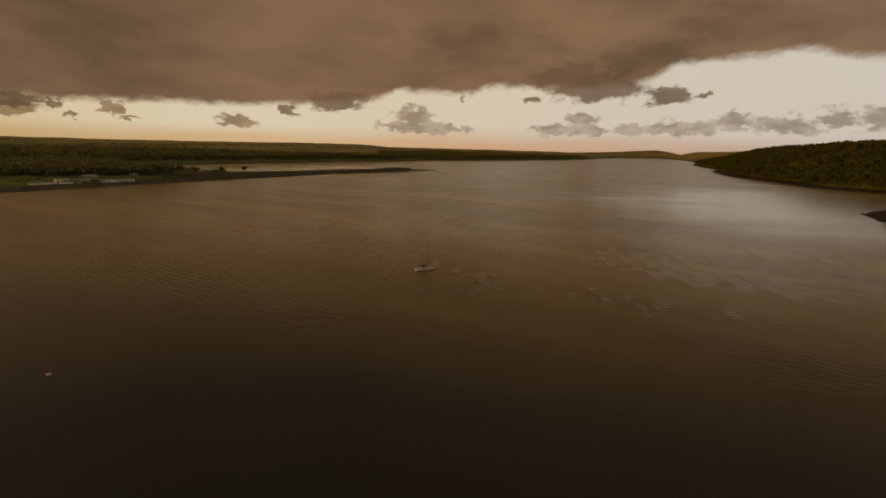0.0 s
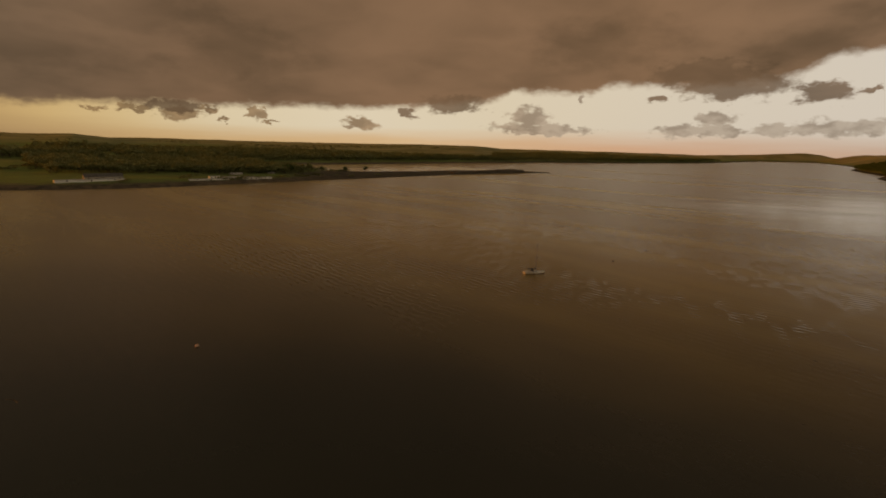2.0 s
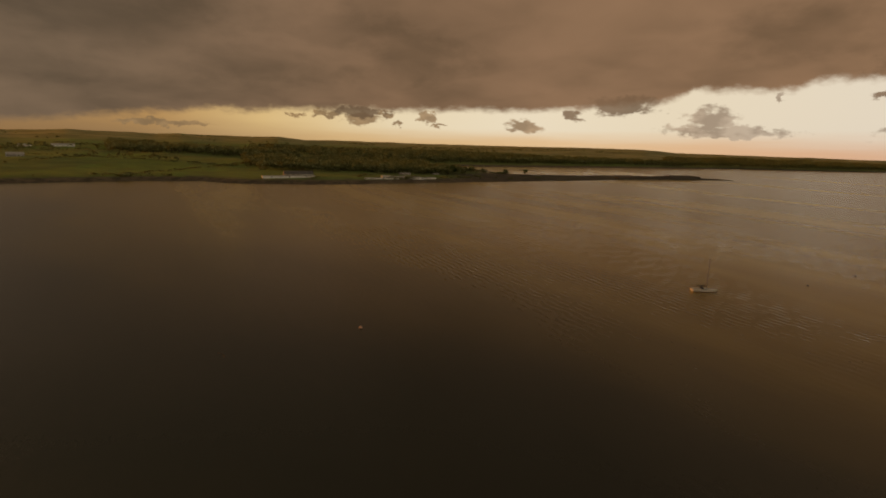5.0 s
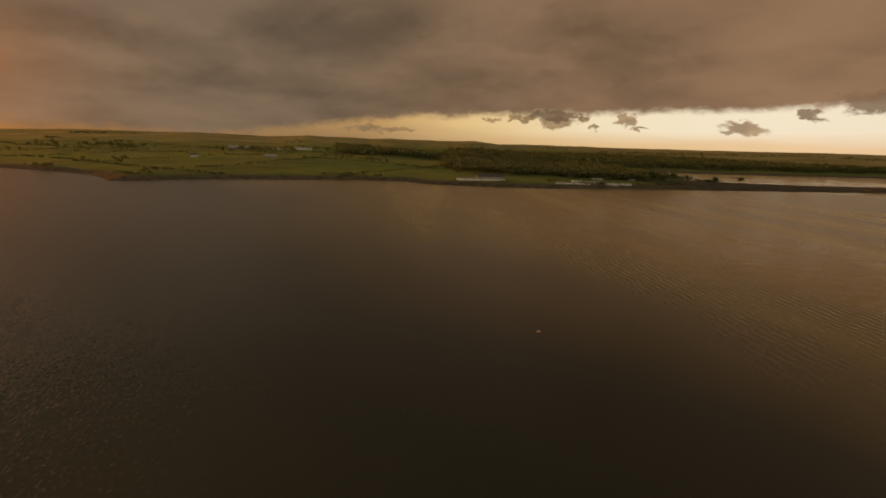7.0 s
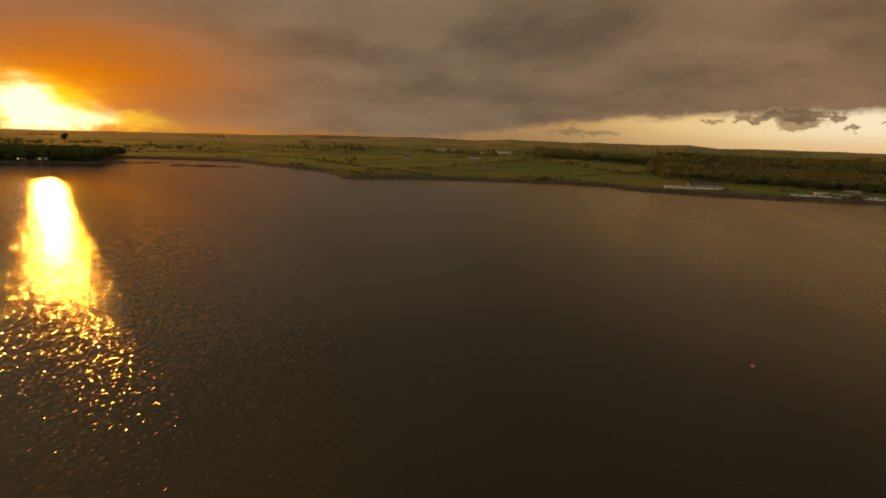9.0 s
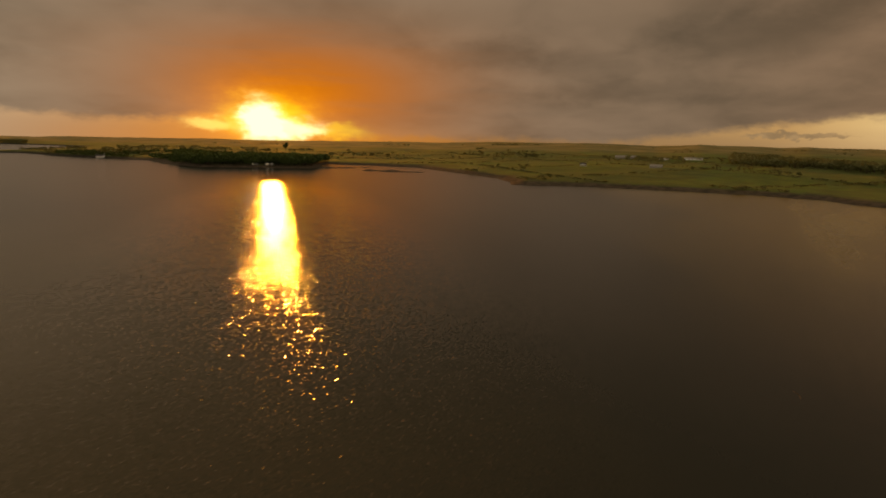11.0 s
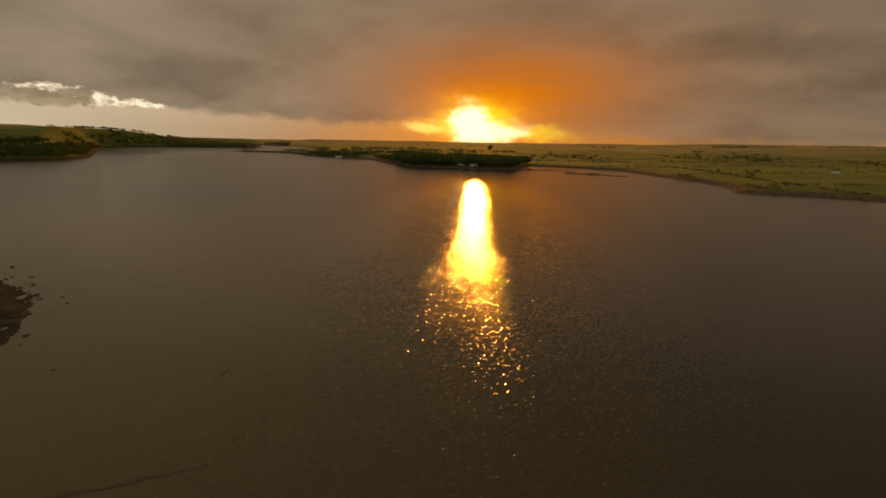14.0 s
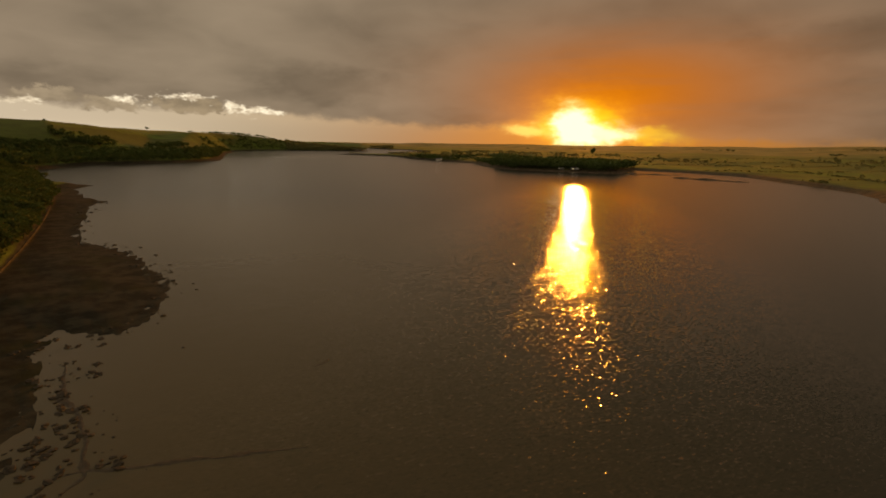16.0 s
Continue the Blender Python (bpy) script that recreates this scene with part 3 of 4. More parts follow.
NEAR_COAST = [(2600, 5200), (1279, 4670), (1087, 3379), (990, 2766), (757, 2278), (639, 1663), (547, 1484), (485, 1237), (474, 931), (460, 849),
              (520, 760), (470, 640), (307, 486), (280, 413), (230, 300), (150, 150), (75, -10), (21.9, -76.8), (3.0, -88.0), (-1.8, -100.0), (-5.4, -108.0),
              (-7.0, -128.0), (-8.0, -141.0), (-15.5, -151.0), (-25.1, -140.8), (-35.1, -149.8), (-48.1, -179.8), (-51.1, -251.8), (-39.1, -281.8), (-51.1, -346.8), (-68.1, -426.8), (-82.1, -448.8),
              (-74.1, -491.8), (-82.1, -571.8), (-104.1, -604.8), (-78.1, -661.8), (23.9, -781.8), (-110, -935), (-192, -1038), (-250, -1035), (-378, -1099), (-433, -1137), (-552, -1410), (-627, -1606), (-820, -1981), (-997, -2120), (-1158, -2018), (-1343, -1960), (-1458, -1945),
              (-1578, -2275), (-1300, -2700), (-300, -3100), (600, -5600), (6000, -5600), (6000, 5200)]


def inside_distance(poly, x, y):
    """Distance to the outline of poly, positive inside."""
    best = np.full(x.shape, 1e12)
    inside = np.zeros(x.shape, bool)
    for (ax, ay), (bx, by) in zip(poly, poly[1:] + poly[:1]):
        ex, ey = bx - ax, by - ay
        s = np.clip(((x - ax) * ex + (y - ay) * ey) / (ex * ex + ey * ey), 0, 1)
        best = np.minimum(best, (x - ax - s * ex) ** 2 + (y - ay - s * ey) ** 2)
        if ay != by:
            inside ^= ((ay > y) != (by > y)) & (x < ex * (y - ay) / ey + ax)
    return np.where(inside, 1, -1) * np.sqrt(best)


def smooth(v, lo, hi):
    s = np.clip((v - lo) / (hi - lo), 0, 1)
    return s * s * (3 - 2 * s)


WAVES = [(random.uniform(0, 6.28), random.uniform(0, 6.28), random.uniform(0.7, 1.4)) for _ in range(14)]


def rolling(x, y, size):
    """Soft uneven relief of about -1 to 1."""
    h = 0.0
    for i, (a, p, k) in enumerate(WAVES):
        f = k * (1.0 + 0.55 * i) / size
        h = h + np.sin((x * math.cos(a * 3) + y * math.sin(a * 3)) * f + p + 0.7 * np.sin(f * 0.6 * (x * math.sin(a) - y * math.cos(a)))) / (1.0 + 0.35 * i)
    return h / 3.0


# height of the skyline (degrees) and its distance, by azimuth
SKY_AZ = [-60, -33, -30, -27, -25, -21, -18, -15, -11, -6, 0, 9, 14, 17, 31, 43, 50, 54, 56.5, 59, 62, 66, 68, 75, 79, 86, 96, 100, 108, 114, 122, 128, 142, 147, 152, 155, 158, 161, 165, 169, 173, 177, 200, 300]
SKY_EL = [1.2, 0.92, 0.95, 0.98, 0.85, 0.4, 0.3, 0.25, -0.05, -0.24, -0.22, -0.1, -0.12, 0.1, 0.08, 0.02, 0.1, 0.02, 0.28, 0.2, 0.25, 0.3, 0.2, 0.34, 0.1, 0.28, 0.2, 0.07, -0.05, -0.1, -0.2, -0.16, -0.26, -0.4, -0.42, 0.15, 0.46, 0.52, 0.70, 0.85, 1.2, 1.3, 1.6, 1.3]
SKY_D = [1300, 1350, 1350, 1350, 1400, 1700, 2600, 3800, 4600, 4600, 4600, 4600, 4600, 4600, 4600, 4600, 4600, 4000, 3900, 4000, 4400, 4300, 4300, 4200, 4200, 4300, 4500, 4600, 4600, 4600, 4600, 4600, 4600, 2900, 2700, 2400, 2150, 1950, 1750, 1550, 1450, 1450, 900, 900]


def land(x, y):
    """Height of the ground, and the distance inland."""
    x, y = np.asarray(x, float), np.asarray(y, float)
    d = np.hypot(x, y)
    a = np.degrees(np.arctan2(-x, y))
    a = np.where(a < -100, a + 360, a)
    wob = 4.0 * rolling(x, y, 60.0) * smooth(d, 300, 700) + (1.1 + 1.1 * smooth(d, 180, 320)) * rolling(x + 50, y, 9.0)
    s_far, s_near = inside_distance(FAR_COAST, x, y), inside_distance(NEAR_COAST, x, y)
    # a low spit and an islet off the wooded point
    for ax, ay, bx, by, r in ((-828, -398, -905, -329, 9.0), (-815, -300, -811, -197, 13.0)):
        t = np.clip(((x - ax) * (bx - ax) + (y - ay) * (by - ay)) / ((bx - ax) ** 2 + (by - ay) ** 2), 0, 1)
        s_far = np.maximum(s_far, r * (1.0 - 0.55 * np.abs(2 * t - 0.8)) - np.hypot(x - ax - t * (bx - ax), y - ay - t * (by - ay)))
    s = np.maximum(s_far, s_near) + wob
    top = 49 + np.interp(a, SKY_AZ, SKY_D) * np.tan(np.radians(np.interp(a, SKY_AZ, SKY_EL)))
    ridge = np.interp(a, SKY_AZ, SKY_D)
    q = np.clip(s, 0, None) / (np.clip(s, 1, None) + np.maximum(ridge - d, 0))
    near = s_near > s_far
    point = smooth(a, 150, 153) * smooth(166 - a, 0, 5) * near
    q = np.where(near, q ** 0.8, q ** 1.15) * smooth(s, -40, 320) * (1 - point) + np.minimum(q * 1.5, 1.0) ** 0.6 * smooth(s, -10, 110) * point
    rise = np.where(near, 1.9 * smooth(s, -2, 26) + 1.6 * smooth(s, 26, 60), 3.3 * smooth(s, -3, 18) + 1.2 * smooth(s, 18, 60))
    spit = smooth(x, -520, -440) * smooth(-x, 0, 80) * smooth(y, 560, 680) * smooth(1250 - y, 0, 60)
    rise = rise * (1.0 - 0.55 * spit)
    h = np.where(s > 0, rise, -4.0 * smooth(-s, 0, 40))
    h = h + np.where(s > 0, np.maximum(top - 3, 5) * q * (1.0 - 0.9 * spit), 0)
    # the wooded bank behind the near sea wall, the flat foreshore in front of it
    wall_x = np.interp(y, [-482, -453, -313, -246, -152, -92], [-56, -51, -26, -12, 10, 34])
    behind = np.where((y > -500) & (y < -60), x - wall_x, s - 14)
    bank = 30.0 * smooth(behind, 0, 120) + 1.6 * smooth(behind, -1, 2)
    h = np.where(near & (d < 1100) & (s > 0), h * np.where(behind > 0, 1, 0.6) + bank * smooth(1100 - d, 0, 300), h)
    h = h + np.where(s > 0, rolling(x, y, 260.0) * 5.0 * smooth(s, 100, 500) + rolling(x, y, 34.0) * 1.0 * smooth(s, 20, 160), 0)
    h = h + np.where((s > 0) & (s < 60), 0.20 * rolling(x, y, 3.2), 0)
    return h, s


def height(x, y):
    return float(land(np.array([x]), np.array([y]))[0][0])


def site(az, el, eye=49.0):
    """Where the line of sight from the middle of the path meets the ground."""
    d = np.arange(300.0, 4700.0, 4.0)
    v = bearing(az)
    h, _ = land(v.x * d, v.y * d)
    low_ = np.degrees(np.arctan2(h - eye, d))
    i = int(np.argmax((low_ >= el) & (h > 0.5)))
    return v.x * d[i], v.y * d[i], float(h[i]), float(d[i])


def mesh_of(name, verts, faces, mats, index=None, smooth_shade=False):
    """A mesh of quads (n x 4) from arrays."""
    me = bpy.data.meshes.new(name)
    verts, faces = np.asarray(verts, np.float32), np.asarray(faces, np.int32)
    me.vertices.add(len(verts))
    me.vertices.foreach_set("co", verts.ravel())
    me.loops.add(faces.size)
    me.loops.foreach_set("vertex_index", faces.ravel())
    me.polygons.add(len(faces))
    me.polygons.foreach_set("loop_start", np.arange(0, faces.size, faces.shape[1], dtype=np.int32))
    if index is not None:
        me.polygons.foreach_set("material_index", np.asarray(index, np.int32))
    if smooth_shade:
        me.polygons.foreach_set("use_smooth", np.ones(len(faces), bool))
    for m in mats:
        me.materials.append(m)
    me.update(calc_edges=True)
    me.validate()
    return me


def grid_faces(rows, cols):
    i = np.arange((rows - 1) * cols).reshape(rows - 1, cols)[:, : cols - 1].ravel()
    return np.stack([i, i + 1, i + cols + 1, i + cols], 1)


azs = np.radians(np.concatenate([np.arange(-105, -42, 1.5), np.arange(-42, 186, 0.2), np.arange(186, 256, 1.5)]))
rad = np.concatenate([[0.0, 20, 40, 55], 62 * np.exp(np.linspace(0, math.log(4950 / 62), 265))])
R_, A_ = np.meshgrid(rad, azs, indexing="ij")
gx, gy = -np.sin(A_) * R_, np.cos(A_) * R_
gz = land(gx.ravel(), gy.ravel())[0]
ground = new("ground", mesh_of("ground", np.stack([gx.ravel(), gy.ravel(), gz], 1), grid_faces(len(rad), len(azs))[:, ::-1], [M_GROUND], smooth_shade=True))
tagged(ground, "green fields, wooded hills and dark tidal shore round an estuary", "ground", kind="structure")

wr = np.concatenate([[0.0], np.geomspace(20, 4980, 24)])
wa = np.radians(np.linspace(0, 360, 97))
R_, A_ = np.meshgrid(wr, wa, indexing="ij")
water = new("water", mesh_of("water", np.stack([(-np.sin(A_) * R_).ravel(), (np.cos(A_) * R_).ravel(), np.zeros(R_.size)], 1), grid_faces(len(wr), len(wa))[:, ::-1], [M_WATER]))
tagged(water, "calm dark estuary water with fine wind ripples", "water", kind="structure")


# ---- trees ----
def blob_tree(rng, tall, wide, leaves, leaf, stems=5):
    """A tree as arrays: a tapered trunk with limbs, and a crown of many leaf sprays with gaps."""
    vs, fs, ix = [], [], []

    def tube(a, b, ra, rb, sides):
        a, b = np.array(a, float), np.array(b, float)
        ax = (b - a) / np.linalg.norm(b - a)
        p = np.cross(ax, (0.31, 0.87, 0.38))
        p /= np.linalg.norm(p)
        q = np.cross(ax, p)
        o = sum(len(k) for k in vs)
        an = np.arange(sides) * 2 * np.pi / sides
        ring = np.cos(an)[:, None] * p + np.sin(an)[:, None] * q
        vs.append(np.concatenate([a + ring * ra, b + ring * rb]))
        for i in range(sides):
            j = (i + 1) % sides
            fs.append((o + i, o + j, o + sides + j, o + sides + i))
            ix.append(1)

    tube((0, 0, -0.8), (0.02 * tall, 0, 0.55 * tall), 0.028 * tall, 0.016 * tall, 5)
    hubs = []
    for i in range(stems):
        an = 6.28 * (i + rng.random() * 0.6) / stems
        z0 = (0.28 + 0.25 * rng.random()) * tall
        r = wide * (0.45 + 0.35 * rng.random())
        tip = (math.cos(an) * r, math.sin(an) * r, z0 + tall * (0.16 + 0.26 * rng.random()))
        tube((0.01 * tall, 0, z0), tip, 0.012 * tall, 0.004 * tall, 3)
        hubs.append(tip)
    hubs += [(0.05 * wide, 0, 0.82 * tall), (0, 0.05 * wide, 0.60 * tall)]
    for i in range(leaves):
        hx, hy, hz = hubs[int(rng.random() * len(hubs))]
        g = rng.normal(size=3)
        g = g / np.linalg.norm(g) * rng.random() ** 0.4
        c = np.array((hx + g[0] * wide * 0.52, hy + g[1] * wide * 0.52, min(hz + g[2] * tall * 0.22, tall)))
        c[2] = max(c[2], 0.14 * tall)
        p, q = rng.normal(size=3), rng.normal(size=3)
        p /= np.linalg.norm(p)
        q -= p * (p @ q)
        q /= np.linalg.norm(q)
        w = leaf * (0.6 + 0.8 * rng.random())
        o = sum(len(k) for k in vs)
        vs.append(np.array([c - p * w, c - q * w * 0.7 + 0.2 * w, c + p * w, c + q * w * 0.7 - 0.15 * w]))
        fs.append((o, o + 1, o + 2, o + 3))
        ix.append(0)
    return np.concatenate(vs), np.array(fs), np.array(ix)


rng = np.random.default_rng(7)
NEAR_TREES = [blob_tree(rng, 1.0, 0.42 + 0.1 * rng.random(), 210, 0.062, 6) for _ in range(4)]
SHRUBS = [blob_tree(rng, 1.0, 0.5, 20, 0.21, 2) for _ in range(4)]
FAR_TREES = [blob_tree(rng, 1.0, 0.46 + 0.14 * rng.random(), 52, 0.125, 4) for _ in range(5)]


def wood(name, label, protos, spots, tall, mats, squat=1.0):
    """Many trees that nobody could count, as one object."""
    vs, fs, ix, o = [], [], [], 0
    for x, y, z in spots:
        pv, pf, pi = protos[int(rng.random() * len(protos))]
        t = tall * (0.6 + 0.75 * rng.random())
        a = rng.random() * 6.28
        w = t * squat * (0.85 + 0.4 * rng.random())
        c, s = math.cos(a) * w, math.sin(a) * w
        vs.append(np.stack([x + pv[:, 0] * c - pv[:, 1] * s, y + pv[:, 0] * s + pv[:, 1] * c, z - 0.3 + pv[:, 2] * t], 1))
        fs.append(pf + o)
        ix.append(pi)
        o += len(pv)
    ob = new(name, mesh_of(name, np.concatenate(vs), np.concatenate(fs), mats, np.concatenate(ix)))
    return tagged(ob, label, "woodland", kind="stuff")


def spots(count, az0, az1, d0, d1, keep):
    """Random places on land in a sector, thinned by keep(x, y, h, s, d)."""
    a = np.radians(rng.uniform(az0, az1, count))
    d = np.sqrt(rng.uniform(d0 * d0, d1 * d1, count))
    x, y = -np.sin(a) * d, np.cos(a) * d
    h, s = land(x, y)
    ok = (h > 1.5) & keep(x, y, h, s, d)
    return np.stack([x, y, h], 1)[ok]


def patch(x, y, size, level):
    return rolling(x, y, size) + 0.5 * rolling(x + 900, y - 300, size * 0.3) > level


def hedge(x, y, size=150.0, width=6.0):
    u, v = x * 0.8 + y * 0.6 + 30 * np.sin(y / 170), -x * 0.6 + y * 0.8 + 30 * np.sin(x / 140)
    return (np.abs(u % size - size / 2) < width) | (np.abs(v % (size * 1.4) - size * 0.7) < width)


LEAVES, HAZED = [M_LEAF, M_BARK], [M_LEAF_HAZED, M_BARK]
# forest belts and hedges across the water
wood("woodland", "dark belt of broadleaf trees behind the far shore", FAR_TREES,
     spots(8000, -10, 72, 1150, 1900, lambda x, y, h, s, d: (s > 60) & (d > 1250 + 100 * rolling(x, y, 200)) & patch(x, y, 300, -0.35)), 15, HAZED)
wood("woodland", "scattered trees and thickets on far farmland hills", FAR_TREES,
     spots(9000, -12, 145, 1300, 3500, lambda x, y, h, s, d: (s > 60) & patch(x, y, 380, 0.40)), 9, HAZED, 1.5)


wood("hedgerow", "bushy hedges between far green fields", SHRUBS,
     spots(110000, 40, 140, 640, 1900, lambda x, y, h, s, d: (s > 18) & hedge(x, y, 230.0, 2.6) & patch(x, y, 70, -0.9)), 2.6, HAZED, 1.7)
wood("woodland", "hedgerow trees and copses among far green fields", FAR_TREES,
     spots(9000, 40, 140, 700, 2000, lambda x, y, h, s, d: (s > 30) & (hedge(x, y, 230.0, 5.0) & patch(x, y, 90, 0.45) | patch(x, y, 170, 0.85))), 9, HAZED)
wood("scrub", "low scrub along the top of the far shore", FAR_TREES,
     spots(16000, 5, 100, 580, 1150, lambda x, y, h, s, d: (s > 14) & (s < 45) & ((x < -470) | (y < 560)) & patch(x, y, 60, np.where(y > 330, 0.05, 0.6))), 3.2, HAZED, 1.8)
wood("woodland", "close dark woods behind the harbour sheds", FAR_TREES,
     spots(5200, 24, 60, 760, 1300, lambda x, y, h, s, d: (s > 70) & (x < -470) & patch(x, y, 130, -0.35)), 10, HAZED, 1.15)
# the wooded point in front of the sun, and the low islet beyond it
wood("woodland", "dense trees on the wooded point across the water", FAR_TREES,
     spots(6500, 114.5, 129, 820, 1500, lambda x, y, h, s, d: (s > 10) & (d < 1120 + 260 * smooth(-y, 600, 900))), 13.5, LEAVES)
wood("scrub", "low trees and scrub on the long far point", FAR_TREES,
     spots(3000, 127, 139, 820, 1600, lambda x, y, h, s, d: (s > 10) & patch(x, y, 90, -0.3)), 6, LEAVES, 1.5)
wood("woodland", "trees on the low far point at the channel mouth", FAR_TREES,
     spots(6000, 141, 152.5, 1500, 3300, lambda x, y, h, s, d: (s > 4) & (y < -1600) & patch(x, y, 300, -0.7)), 13, HAZED)
wood("scrub", "low scrub on flat far islands in the channel", FAR_TREES,
     spots(2600, 137, 152, 1350, 2600, lambda x, y, h, s, d: (s > 8) & (y > -1600) & patch(x, y, 120, -0.1)), 5, HAZED, 1.6)
# headlands on this side of the water
wood("woodland", "thick woodland covering the headland slope", FAR_TREES,
     spots(12000, -46, -9, 480, 2500, lambda x, y, h, s, d: s > 6), 13, LEAVES)
wood("woodland", "thick woodland covering the headland below green fields", FAR_TREES,
     spots(9000, 150, 186, 640, 1700, lambda x, y, h, s, d: (s > 2) & ((h < 17) | patch(x, y, 150, 0.75) & (h < 60))), 11, LEAVES)
wood("woodland", "wooded brow at the seaward end of the headland", FAR_TREES,
     spots(5500, 150, 166, 1000, 2500, lambda x, y, h, s, d: (s > 6) & patch(x, y, 110, (np.degrees(np.arctan2(-x, y)) % 360 - 158) / 4.0)), 7.5, LEAVES)
wood("woodland", "dark woods along the far reach of the estuary", FAR_TREES,
     spots(7000, -12, 15, 1500, 3300, lambda x, y, h, s, d: (s > 40) & (s < 900) & patch(x, y, 300, -0.45)), 14, HAZED)
wood("scrub", "scattered low bushes on the neck of the spit", FAR_TREES,
     spots(5000, 27, 37, 690, 900, lambda x, y, h, s, d: (s > 12) & (s < 60) & patch(x, y, 14, 0.75)), 2.6, HAZED, 1.4)
wood("woodland", "leafy trees on the bank above the sea wall", NEAR_TREES,
     spots(9000, 163, 190, 100, 640, lambda x, y, h, s, d: (h > 1.4) & (x - np.interp(y, [-482, -453, -313, -246, -152, -92], [-56, -51, -26, -12, 10, 34]) > 0.5)), 9, LEAVES)


# ---- small parts ----
def part(name, bm, mat, parent, label="", smooth_shade=False):
    me = bpy.data.meshes.new(name)
    bmesh.ops.recalc_face_normals(bm, faces=bm.faces[:])
    if smooth_shade:
        for f in bm.faces:
            f.smooth = True
    bm.to_mesh(me)
    bm.free()
    me.materials.append(mat)
    ob = new(name, me)
    ob.parent = parent
    if label:
        tagged(ob, label)
    return ob


def box(bm, x0, x1, y0, y1, z0, z1, bevel=0.0):
    vs = [bm.verts.new(p) for p in ((x0, y0, z0), (x1, y0, z0), (x1, y1, z0), (x0, y1, z0), (x0, y0, z1), (x1, y0, z1), (x1, y1, z1), (x0, y1, z1))]
    fs = [bm.faces.new([vs[i] for i in q]) for q in ((0, 3, 2, 1), (4, 5, 6, 7), (0, 1, 5, 4), (1, 2, 6, 5), (2, 3, 7, 6), (3, 0, 4, 7))]
    if bevel:
        bmesh.ops.bevel(bm, geom=list({e for f in fs for e in f.edges}), offset=bevel, segments=1, affect="EDGES")
    return bm


def boxed(*a, bevel=0.0):
    return box(bmesh.new(), *a, bevel=bevel)


def rod(a, b, ra, rb=None, sides=8):
    bm = bmesh.new()
    a, b = Vector(a), Vector(b)
    rb = ra if rb is None else rb
    bmesh.ops.create_cone(bm, cap_ends=True, segments=sides, radius1=ra, radius2=rb, depth=(b - a).length)
    q = (b - a).to_track_quat("Z", "Y").to_matrix().to_4x4()
    bmesh.ops.transform(bm, matrix=Matrix.Translation((a + b) / 2) @ q, verts=bm.verts[:])
    return bm


def loft(sections):
    """A skin over rings of equal length, closed at both ends."""
    bm = bmesh.new()
    rings = [[bm.verts.new(p) for p in ring] for ring in sections]
    for r0, r1 in zip(rings, rings[1:]):
        for i in range(len(r0) - 1):
            bm.faces.new((r0[i], r0[i + 1], r1[i + 1], r1[i]))
        bm.faces.new((r0[-1], r0[0], r1[0], r1[-1]))
    bm.faces.new(rings[0]), bm.faces.new(rings[-1][::-1])
    bmesh.ops.remove_doubles(bm, verts=bm.verts[:], dist=0.001)
    return bm


def empty(name, m, label, category, group=""):
    ob = new(name)
    ob.matrix_world = m
    return tagged(ob, label, category, group)


